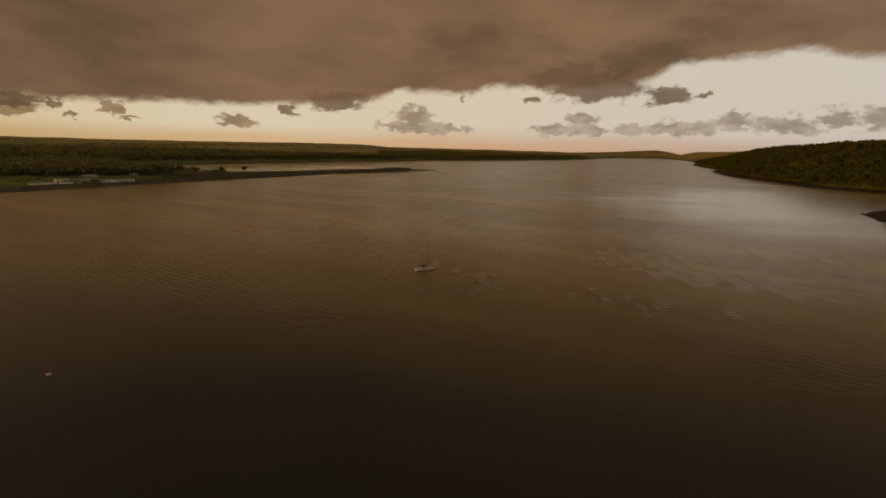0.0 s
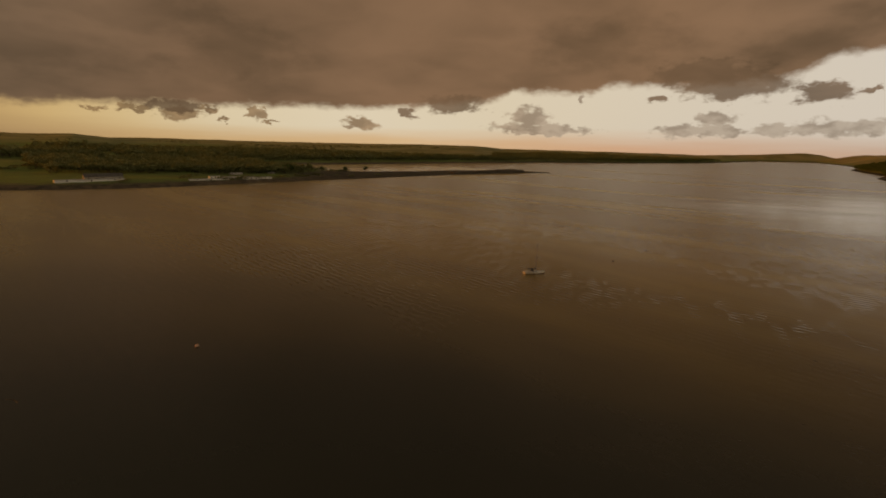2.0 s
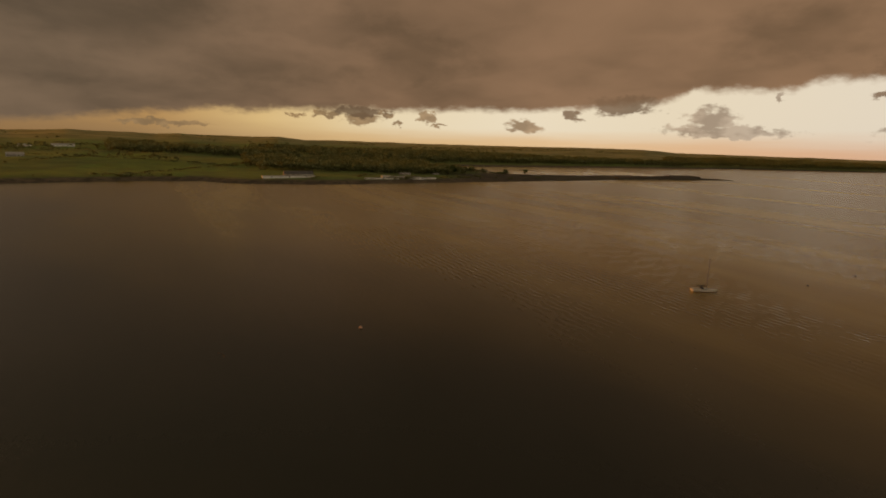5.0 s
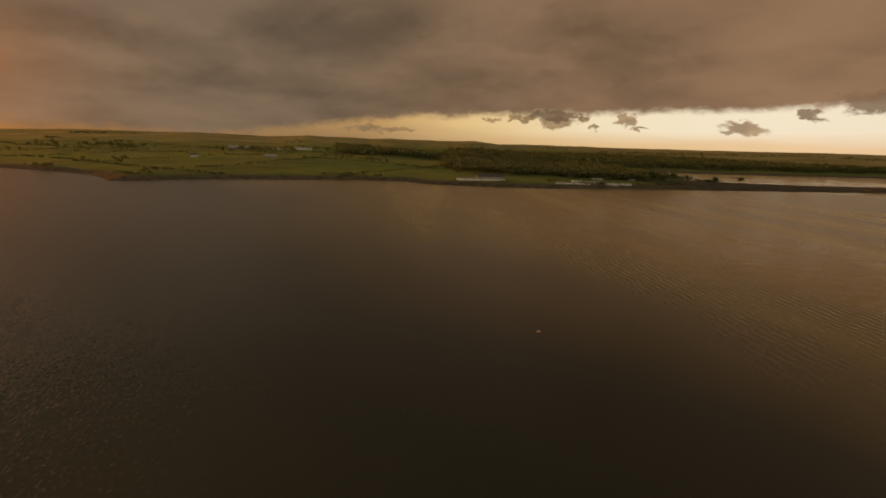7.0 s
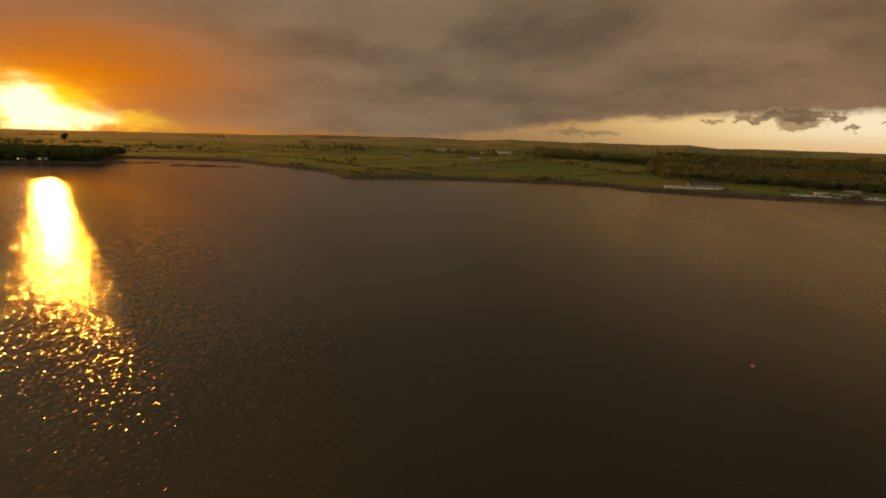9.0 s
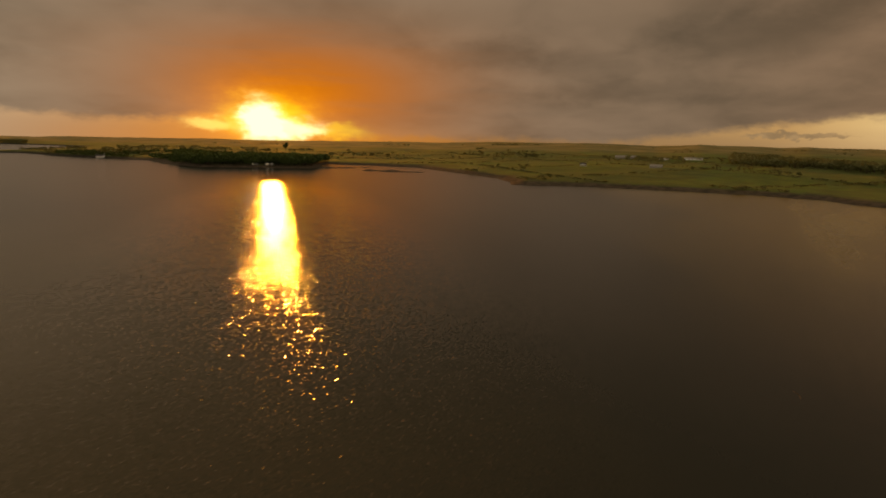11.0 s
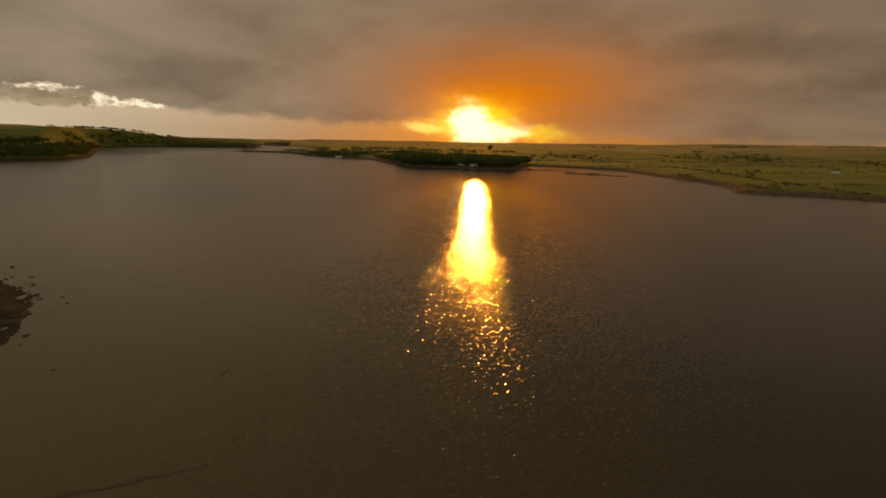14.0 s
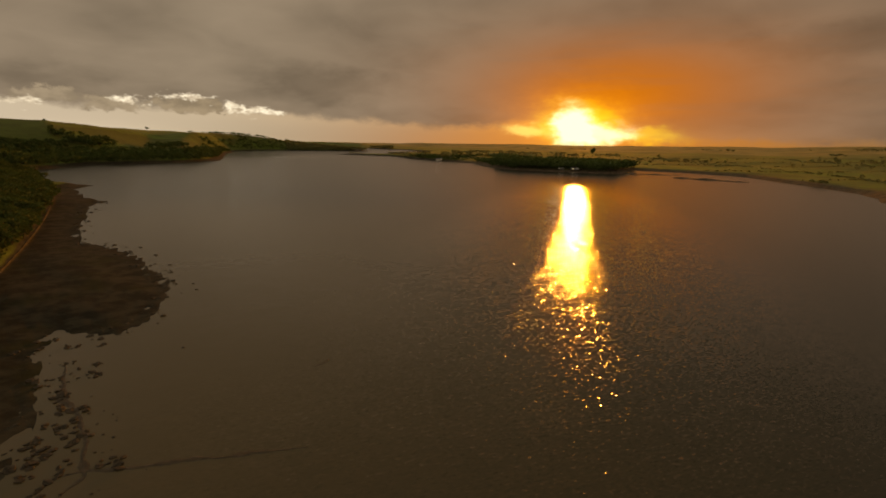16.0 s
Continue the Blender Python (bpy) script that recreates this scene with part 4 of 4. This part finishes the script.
# ---- the moored yacht ----
def yacht(m):
    y = empty("sailing_yacht", m, "cream moored sailing yacht, bare mast and dark boom cover", "sailing boat")
    L = 9.4

    def half(s):  # half beam along the hull, stern 0 to bow 1
        return 1.5 * (math.sin(math.pi * min(1.0, 0.30 + 0.70 * s)) ** 0.62 if s < 1 else 0.02)

    rings, deck = [], []
    for i in range(15):
        s = i / 14
        x = -L / 2 + L * s
        w, top = max(half(s), 0.03), 0.82 + 0.35 * (s - 0.35) ** 2 * 2
        rake = 0.5 * max(0, s - 0.8) / 0.2
        keel = -0.35 * math.sin(math.pi * min(1, s * 0.9 + 0.1))
        rings.append([(x + rake, -w, top), (x + rake * 0.7, -w * 0.97, 0.5), (x, -w * 0.82, 0.05), (x - rake * 0.3, -w * 0.4, keel),
                      (x - rake * 0.3, w * 0.4, keel), (x, w * 0.82, 0.05), (x + rake * 0.7, w * 0.97, 0.5), (x + rake, w, top)])
        deck.append((x + rake, w, top))
    part("hull", loft(rings), M_HULL, y, smooth_shade=False)
    bm = bmesh.new()
    up = [[bm.verts.new((x, k * w * 0.96, z + 0.03 + 0.05 * (1 - abs(k)))) for k in (-1, -0.5, 0, 0.5, 1)] for x, w, z in deck]
    for a, b_ in zip(up, up[1:]):
        for i in range(4):
            bm.faces.new((a[i], a[i + 1], b_[i + 1], b_[i]))
    part("deck", bm, M_DECK, y, "weathered cream deck")
    for sgn in (-1, 1):
        bm = bmesh.new()
        for i in range(14):
            s0, s1 = i / 14, (i + 1) / 14
            q = [(-L / 2 + L * s + 0.5 * max(0, s - 0.8) / 0.2 * 0.55, sgn * (max(half(s), 0.03) * 0.93 + 0.02), z) for s in (s0, s1) for z in (0.12, 0.26)]
            vs = [bm.verts.new(p) for p in q]
            bm.faces.new((vs[0], vs[2], vs[3], vs[1]))
        part("boot_stripe", bm, M_RED, y, "faded red waterline stripe")
    # coach roof
    secs = []
    for x, w, h in ((-1.1, 0.85, 0.5), (-0.9, 0.9, 0.52), (0.8, 0.85, 0.45), (1.9, 0.6, 0.28), (2.3, 0.45, 0.06)):
        secs.append([(x, -w, 0.95), (x, -w * 0.92, 0.95 + h * 0.8), (x, -w * 0.6, 0.98 + h), (x, w * 0.6, 0.98 + h), (x, w * 0.92, 0.95 + h * 0.8), (x, w, 0.95)])
    cabin = part("coach_roof", loft(secs), M_HULL, y)
    for sgn in (-1, 1):
        for x in (-0.55, 0.15, 0.8):
            part("cabin_window", boxed(x - 0.24, x + 0.24, sgn * 0.86 - 0.03, sgn * 0.86 + 0.03, 1.1, 1.3, bevel=0.02), M_GLASS, cabin, "dark smoked pane")
    part("hatch", boxed(1.15, 1.65, -0.25, 0.25, 1.33, 1.42, bevel=0.03), M_GLASS, cabin)
    part("companionway", boxed(-1.25, -0.98, -0.32, 0.32, 0.98, 1.46, bevel=0.03), M_TEAK, cabin)
    # cockpit with benches, spray hood and tiller
    for sgn in (-1, 1):
        part("cockpit_coaming", boxed(-3.7, -1.2, sgn * 0.95 - 0.09, sgn * 0.95 + 0.09, 0.98, 1.30, bevel=0.04), M_HULL, y)
        part("cockpit_bench", boxed(-3.6, -1.3, min(sgn * 0.45, sgn * 0.85), max(sgn * 0.45, sgn * 0.85), 1.0, 1.08, bevel=0.02), M_TEAK, y)
    hood = []
    for x, h in ((-1.35, 0.75), (-0.95, 0.82), (-0.35, 0.5)):
        hood.append([(x, 0.95 * math.cos(a), 1.1 + h * math.sin(a)) for a in np.linspace(0, math.pi, 9)])
    part("spray_hood", loft(hood), M_CANVAS, y, "dark canvas spray hood")
    part("tiller", rod((-4.2, 0, 1.15), (-3.0, 0, 1.3), 0.04, 0.03, 6), M_TEAK, y)
    part("rudder", boxed(-4.95, -4.68, -0.04, 0.04, -0.6, 1.0, bevel=0.02), M_HULL, y)
    # rig
    mast = part("mast", rod((0.75, 0, 1.1), (0.6, 0, 13.0), 0.12, 0.085, 10), M_ALLOY, y, "tall bare aluminium mast")
    for z, w in ((5.3, 0.95), (9.2, 0.7)):
        part("spreader", rod((0.68, -w, z), (0.68, w, z), 0.025, sides=6), M_ALLOY, mast)
    part("masthead", boxed(0.35, 0.8, -0.05, 0.05, 12.95, 13.07, bevel=0.01), M_ALLOY, mast)
    part("boom", rod((0.65, 0, 2.1), (-3.4, 0, 2.2), 0.06, sides=8), M_ALLOY, y)
    cov = []
    for i in range(9):
        s = i / 8
        r = 0.24 * (1 - 0.45 * s) + 0.03 * math.sin(i * 2.3)
        cov.append([(0.5 - 3.8 * s, r * 0.75 * math.cos(a), 2.26 + 0.08 * s + r * math.sin(a)) for a in np.linspace(0, 2 * math.pi, 9)[:-1]])
    part("sail_cover", loft(cov), M_CANVAS, y, "furled mainsail under a dark cover")
    part("forestay", rod((4.85, 0, 1.3), (0.72, 0, 12.6), 0.004, sides=5), M_WIRE, y)
    part("backstay", rod((-4.6, 0, 1.1), (0.55, 0, 12.9), 0.004, sides=5), M_WIRE, y)
    for sgn in (-1, 1):
        part("shroud", rod((0.55, sgn * 1.35, 1.05), (0.65, sgn * 0.95, 5.3), 0.004, sides=5), M_WIRE, y)
        part("shroud", rod((0.65, sgn * 0.95, 5.3), (0.62, sgn * 0.04, 12.7), 0.004, sides=5), M_WIRE, y)
        part("shroud", rod((0.0, sgn * 1.4, 1.05), (0.68, sgn * 0.03, 5.3), 0.004, sides=5), M_WIRE, y)
    # rails
    for sgn in (-1, 1):
        for s in (0.12, 0.32, 0.52, 0.72, 0.88):
            x, w = -L / 2 + L * s, half(s) * 0.94
            part("stanchion", rod((x, sgn * w, 0.98), (x, sgn * w, 1.62), 0.015, sides=5), M_WIRE, y)
        for s0, s1 in ((0.0, 0.12), (0.12, 0.32), (0.32, 0.52), (0.52, 0.72), (0.72, 0.88)):
            part("guard_wire", rod((-L / 2 + L * s0, sgn * half(s0) * 0.94, 1.6), (-L / 2 + L * s1, sgn * half(s1) * 0.94, 1.6), 0.005, sides=4), M_WIRE, y)
        part("pulpit_rail", rod((-L / 2 + L * 0.88, sgn * half(0.88) * 0.94, 1.6), (5.0, 0, 1.95), 0.02, sides=5), M_WIRE, y)
    part("pushpit_rail", rod((-L / 2, -half(0) * 0.94, 1.6), (-L / 2, half(0) * 0.94, 1.6), 0.02, sides=5), M_WIRE, y)
    return y


yacht(pose(-32.9, 194.8, -0.05, 1.0, 0.0, 9.6 + 26) @ Matrix.Scale(0.94, 4))


def buoy(m, r, label, mat):
    ob = empty("mooring_buoy", m, label, "buoy", "mooring buoys")
    bm = bmesh.new()
    bmesh.ops.create_uvsphere(bm, u_segments=16, v_segments=10, radius=r)
    bmesh.ops.scale(bm, vec=(1, 1, 0.82), verts=bm.verts[:])
    part("float", bm, mat, ob, smooth_shade=True)
    part("collar", rod((0, 0, r * 0.72), (0, 0, r * 0.95), r * 0.3, r * 0.22, 10), M_ALLOY, ob)
    bm = bmesh.new()
    bmesh.ops.create_circle(bm, segments=6, radius=0.03)
    part("shackle", rod((0, -0.09, r * 1.0), (0, 0.09, r * 1.12), 0.03, sides=6), M_WIRE, ob)
    bm.free()
    return ob


buoy(pose(-95.0, 85.9, 0.12, 4, 6, 0), 0.48, "pale weathered orange mooring buoy afloat alone", M_BUOY)


for bx_, by_ in ((-4.1, 233.0), (10.5, 268.5)):
    buoy(pose(bx_, by_, 0.08, 3, -5, 40), 0.42, "small dark mooring buoy beyond the yacht", M_CANVAS)


# ---- buildings across the water ----
def building(name, label, at_, yaw, w, d, h, roof_h, wall_mat=None, roof_mat=None, bays=3, lit=(), group=""):
    """A gabled building: long side along x, front towards -y."""
    wall_mat, roof_mat = wall_mat or M_WHITE, roof_mat or M_SLATE
    ob = empty(name, pose(at_[0], at_[1], at_[2] - 0.3, 0, 0, yaw), label, "building", group)
    bm = boxed(-w / 2, w / 2, -d / 2, d / 2, -1.0, h)
    if roof_h > 0.4:
        for x in (-w / 2, w / 2):
            a, b_, c = (bm.verts.new(p) for p in ((x, -d / 2, h), (x, d / 2, h), (x, 0, h + roof_h)))
            bm.faces.new((a, b_, c))
    part("wall", bm, wall_mat, ob)
    o = 0.35
    bm = bmesh.new()
    for sgn in (-1, 1):
        drop = roof_h * o / (d / 2)
        t = 0.22
        pts = [(-w / 2 - o, sgn * (d / 2 + o), h - drop), (w / 2 + o, sgn * (d / 2 + o), h - drop), (w / 2 + o, 0, h + roof_h), (-w / 2 - o, 0, h + roof_h)]
        lo_ = [bm.verts.new(p) for p in pts]
        hi_ = [bm.verts.new((p[0], p[1], p[2] + t)) for p in pts]
        bm.faces.new(lo_), bm.faces.new(hi_[::-1])
        for i in range(4):
            j = (i + 1) % 4
            bm.faces.new((lo_[i], lo_[j], hi_[j], hi_[i]))
    roof = part("roof", bm, roof_mat, ob)
    if roof_h > 1.2 and w < 20:
        part("chimney", boxed(w / 2 - 1.3, w / 2 - 0.5, -0.35, 0.35, h + roof_h * 0.6, h + roof_h + 0.9, bevel=0.03), M_WHITE, roof)
    step = w / bays
    for i in range(bays):
        x = -w / 2 + step * (i + 0.5)
        if i == bays // 2:
            part("door", boxed(x - 0.5, x + 0.5, -d / 2 - 0.06, -d / 2 + 0.04, 0.3, 2.35, bevel=0.02), M_TIMBER, ob)
            continue
        win = part("window", boxed(x - 0.65, x + 0.65, -d / 2 - 0.07, -d / 2 + 0.03, 1.0, 2.3, bevel=0.02), M_TIMBER, ob)
        part("pane", boxed(x - 0.55, x + 0.55, -d / 2 - 0.09, -d / 2 - 0.05, 1.08, 2.22), M_LAMP if i in lit else M_GLASS, win)
    return ob


def on_land(az_, d):
    v = bearing(az_)
    x, y = v.x * d, v.y * d
    return x, y, max(height(x, y), 0.8)


PIER = "white buildings on the harbour spit"
building("harbour_shed", "long low white shed on the far shore", on_land(55.6, 640), 66, 62, 9, 2.3, 0.35, roof_mat=M_SHEET, bays=3, group=PIER)
building("harbour_shed", "dark-roofed shed behind a long white wall", on_land(54.6, 668), 64, 36, 12, 3.4, 3.2, wall_mat=M_CONCRETE, bays=5, group=PIER)
building("harbour_shed", "very long low white shed by the water", on_land(45.4, 652), 63, 46, 7, 1.8, 0.35, roof_mat=M_SHEET, bays=3, group=PIER)
building("harbour_shed", "small white upper shed on the spit", on_land(45.0, 668), 63, 12, 7, 3.3, 0.4, roof_mat=M_SHEET, bays=3, group=PIER)
building("harbour_shed", "low grey shed with pale roof", on_land(43.4, 668), 63, 22, 8, 2.4, 0.9, wall_mat=M_CONCRETE, roof_mat=M_SHEET, bays=5, group=PIER)
building("harbour_shed", "white boxy shed beside a dark gap", on_land(41.5, 670), 63, 17, 9, 2.7, 0.4, roof_mat=M_SHEET, bays=3, group=PIER)
building("harbour_shed", "white shed at the end of the row", on_land(40.1, 682), 62, 17, 8, 2.1, 0.4, roof_mat=M_SHEET, bays=3, group=PIER)
building("harbour_shed", "pale roofed store standing behind the row", on_land(42.9, 740), 63, 16, 7, 1.9, 0.9, wall_mat=M_CONCRETE, roof_mat=M_SHEET, bays=4, group=PIER)
building("harbour_shed", "small pale store behind the row", on_land(39.4, 770), 60, 9, 6, 2.0, 0.8, wall_mat=M_CONCRETE, roof_mat=M_SHEET, bays=3, group=PIER)
building("farmhouse", "small white farmhouse alone among fields", site(86.2, -2.15), 80, 12, 7, 4.2, 2.6, bays=5)
building("farm_shed", "large pale-roofed farm shed on a far hill", site(81.9, -1.20), 84, 58, 22, 5, 4, wall_mat=M_CONCRETE, roof_mat=M_SHEET, bays=5)
building("farm_shed", "pale-roofed farm shed beside dark trees", site(78.1, -1.25), 80, 26, 14, 4, 3, roof_mat=M_SHEET, bays=3)
building("farm_shed", "long pale shed on the far hillside", site(75.4, -1.15), 76, 46, 16, 4, 2.6, roof_mat=M_SHEET, bays=5)
building("farmhouse", "stone farmhouse with pale roof near the trees", site(78.8, -2.1), 78, 22, 9, 4, 2.6, wall_mat=M_CONCRETE, roof_mat=M_SHEET, bays=5)
building("farmhouse", "tiny white cottage on the hill", site(93.6, -1.05), 90, 12, 8, 4.4, 2.6, bays=3)
building("cottage", "cottage with lit windows below dark trees", on_land(122.1, 960), 120, 11, 7, 4.2, 2.6, bays=4, lit=(0,))
building("cottage", "cottage with lit windows beside the shore", on_land(120.7, 955), 118, 14, 7, 4.2, 2.6, bays=5, lit=(1,))
building("farmhouse", "white house on the low far point", on_land(135.8, 1330), 130, 16, 8, 4.4, 2.6, bays=5)
building("farmhouse", "white house on the wooded far hill", site(19.5, -1.0), 20, 12, 8, 4.4, 2.6, bays=3)


# ---- the old quay at the end of the spit ----
def quay():
    ob = empty("stone_quay", pose(0, 0, 0), "long dark stone quay with a squat block on the spit", "quay")
    line = [Vector(p) for p in ((-214, 1044), (-228, 1021), (-241, 998), (-254, 975), (-268, 947), (-282, 919), (-295, 892), (-307, 866))]
    tops = (5.4, 6.8, 6.6, 5.6, 4.8, 4.0, 3.4)
    for p, q, top in zip(line, line[1:], tops):
        run = (q - p).length
        n_ = 3
        for i in range(n_):
            a = p.lerp(q, i / n_)
            m = pose(a.x, a.y, 0, 0, 0, math.degrees(math.atan2(q.y - p.y, q.x - p.x)))
            t = top + random.uniform(-0.35, 0.35)
            w = 7.0 if top > 6 else 5.0
            bm = loft([[(x, -w, -0.5), (x, -w * 0.86, t - 0.5), (x, -w * 0.8, t), (x, w * 0.8, t), (x, w * 0.86, t - 0.5), (x, w, -0.5)] for x in (0.0, run / n_ - 0.05)])
            blk = part("wall_block", bm, M_QUAY, ob)
            blk.matrix_world = m
            if i == 1 and top > 4:
                cap = part("parapet", boxed(0.2, run / n_ - 0.3, -w * 0.78, -w * 0.66, t, t + 0.7, bevel=0.06), M_QUAY, blk)
    for k, top in ((0.06, 5.4), (0.50, 5.6), (0.62, 4.8)):
        v = line[0].lerp(line[-1], k)
        part("mooring_post", rod((v.x, v.y, top - 1.0), (v.x, v.y, top + 2.2), 0.7, 0.55, 8), M_QUAY, ob)
    return ob


quay()


# ---- single trees ----
def tree(at_, tall, wide, label, leaves=320, mat=None, leaf=0.06):
    ob = empty("tree", pose(at_[0], at_[1], at_[2] - 0.2, 0, 0, random.uniform(0, 360)), label, "tree")
    pv, pf, pi = blob_tree(rng, tall, wide, leaves, leaf * tall, 6)
    for name, k, mt in (("trunk", 1, M_BARK), ("crown", 0, mat or M_LEAF)):
        f = pf[pi == k]
        used = np.unique(f)
        back = np.zeros(len(pv), int)
        back[used] = np.arange(len(used))
        t = new(name, mesh_of(name, pv[used], back[f], [mt]))
        t.parent = ob
    return ob


tree(on_land(31.5, 872), 10, 4.6, "lone leaning shore tree on the grassy spit")
tree(on_land(29.3, 890), 10, 4.8, "lone wind-bent tree on the grassy spit")
for a_, d_, t_ in ((39.6, 770, 7), (39.0, 775, 8), (38.4, 780, 9), (37.9, 784, 12), (37.4, 790, 13)):
    tree(on_land(a_, d_), t_, t_ * 0.42, "dark rounded tree at the head of the lagoon", 520, leaf=0.085)
tree(site(118.9, -1.3), 30, 7, "tall dark pointed tree above the woods", 420)
tree(site(165.4, 0.55), 13, 6, "lone round tree on the headland skyline", 320)
tree(site(173.2, 1.05), 9, 4, "small lone tree on the headland skyline", 220)

# ---- the near foreshore ----
WALL = [(-56.1, -481.8), (-51.1, -452.8), (-39.1, -381.8), (-26.1, -312.8), (-12.1, -245.8), (-1.1, -196.8), (9.9, -151.8)]
sea_wall = empty("sea_wall", pose(0, 0, 0), "dark weathered stone sea wall below the trees", "wall")
tagged(sea_wall, kind="structure")
for (ax, ay), (bx, by) in zip(WALL, WALL[1:]):
    n_ = max(2, int(math.hypot(bx - ax, by - ay) / 12))
    for i in range(n_):
        p, q = Vector((ax, ay)).lerp(Vector((bx, by)), i / n_), Vector((ax, ay)).lerp(Vector((bx, by)), (i + 1) / n_ - 0.004)
        z = max(height(p.x - 4, p.y), 1.0)
        bl = boxed(0, (q - p).length, -0.45, 0.45, -1.5, 1.1 + random.uniform(-0.08, 0.08), bevel=0.06)
        ob = part("wall_block", bl, M_STONE, sea_wall)
        ob.matrix_world = pose(p.x, p.y, z, 0, 0, math.degrees(math.atan2(q.y - p.y, q.x - p.x)))


def rock_mesh(seed):
    bm = bmesh.new()
    bmesh.ops.create_icosphere(bm, subdivisions=1, radius=1.0)
    r = random.Random(seed)
    for v in bm.verts:
        v.co *= r.uniform(0.7, 1.2)
        v.co.z *= 0.5
    me = bpy.data.meshes.new("rock")
    bm.to_mesh(me)
    bm.free()
    me.materials.append(M_ROCK)
    return me


ROCKS = [rock_mesh(i) for i in range(6)]
rock_bed = empty("rock_bed", pose(0, 0, 0), "dark weed-covered rocks strewn along the tidal shore", "rocks")
tagged(rock_bed, kind="structure")
rr = random.Random(11)


def rock(x, y, size, z):
    ob = new("rock", ROCKS[rr.randrange(6)])
    ob.parent = rock_bed
    ob.matrix_basis = pose(x, y, z, rr.uniform(-12, 12), rr.uniform(-12, 12), rr.uniform(0, 360)) @ Matrix.Diagonal((size * rr.uniform(0.8, 1.5), size, size * rr.uniform(0.5, 0.9), 1))


# loose rocks along the water's edge, and weed-covered stones out on the flat
count = 0
while count < 330:
    y = rr.uniform(-460, -86)
    x = rr.uniform(-95, 12)
    s = float(land(np.array([x]), np.array([y]))[1][0])
    if not -9 < s < 5 or rr.random() > math.exp(-max(0, -s) / 3.5):
        continue
    rock(x, y, (0.25 + 0.75 * rr.random() ** 2) * (1.2 if y < -250 else 1.0), 0.05 if s < 0 else height(x, y))
    count += 1
CLUSTERS = [(-10.4, -121.4), (-9.7, -117.1), (-9.1, -113.1), (-8.4, -109.0), (-8.2, -105.7), (-20.5, -141.2), (-19.6, -136.4), (-16.8, -124.4), (-14.2, -120.2), (-15.8, -118.4), (-10.9, -104.4), (-12.5, -129.5), (-15.0, -139.2), (-7.4, -97.4), (-7.9, -94.5), (-10.5, -95.0), (-6.3, -101.2), (-8.7, -100.4), (-10.4, -84.1), (-11.5, -82.6), (-4.2, -93.2), (-2.8, -92.8), (-1.9, -90.8), (-0.9, -87.3), (-6.1, -87.8), (-4.5, -84.8), (-2.9, -81.7), (-6.6, -124.2), (-3.3, -97.4), (-1.2, -97.3)]
for cx, cy in CLUSTERS:
    for i in range(rr.randint(4, 7)):
        rock(rr.gauss(cx, 0.75), rr.gauss(cy, 0.9), rr.uniform(0.22, 0.8), 0.03)
for i in range(40):
    rock(rr.uniform(-15, -3), rr.uniform(-140, -76), rr.uniform(0.12, 0.35), 0.02)
for i in range(14):
    rock(rr.uniform(-58, -50), rr.uniform(-237, -167), rr.uniform(0.3, 0.8), 0.03)


def weed_line(points, width, label):
    """A low ribbon of weed that breaks the surface, uneven in width."""
    bm = bmesh.new()
    rows = []
    dense = []
    for (ax, ay), (bx, by) in zip(points, points[1:]):
        k = max(3, int(math.hypot(bx - ax, by - ay) / 0.35))
        dense += [(ax + (bx - ax) * i / k, ay + (by - ay) * i / k) for i in range(k)]
    dense.append(points[-1])
    for i, (x, y) in enumerate(dense):
        j, k = max(i - 1, 0), min(i + 1, len(dense) - 1)
        d = Vector((dense[k][0] - dense[j][0], dense[k][1] - dense[j][1])).normalized()
        w = width * (0.25 + 1.3 * abs(noise.noise((x * 0.3, y * 0.3, 1.0))) + 0.5 * abs(noise.noise((x * 1.7, y * 1.7, 3.0)))) * min(1.0, 0.3 + 3.0 * min(i, len(dense) - 1 - i) / len(dense))
        off = 0.6 * noise.noise((x * 0.2, y * 0.2, 5.0))
        c = Vector((x - d.y * off, y + d.x * off))
        rows.append([bm.verts.new((c.x - d.y * w * k_, c.y + d.x * w * k_, z)) for k_, z in ((-1, -0.05), (-0.5, 0.03), (0, 0.05), (0.5, 0.03), (1, -0.05))])
    for a, b_ in zip(rows, rows[1:]):
        for i in range(4):
            bm.faces.new((a[i], b_[i], b_[i + 1], a[i + 1]))
    ob = part("weed_line", bm, M_WEED, None)
    return tagged(ob, label, "seaweed", kind="structure")


weed_line([(-11.9, -128.9), (-8.9, -112.0), *[(-10.0, -102.7), (-9.4, -93.8), (-8.3, -87.6), (-7.2, -82.3), (-5.3, -80.7), (-4.0, -78.8)]], 1.1, "dark strip of seaweed on shallow mud")
weed_line([(-5.1, -84.2), (-7.7, -83.5), (-10.9, -81.4), (-14.1, -78.9), (-17.6, -77.5), (-24.4, -73.0), (-30.2, -69.4), (-35.0, -66.5)], 1.15, "thin dark seam of weed across shallow water")
rock(-33.6, -121.8, 0.45, 0.0)
weed_line([(-55.6, -93.2), (-53.3, -92.1), (-51.1, -91.8)], 0.6, "small dark patch of floating weed")
weed_line([(-107.0, 52.6), (-105.2, 53.0), (-103.4, 52.4)], 0.45, "small dark patch of floating weed")
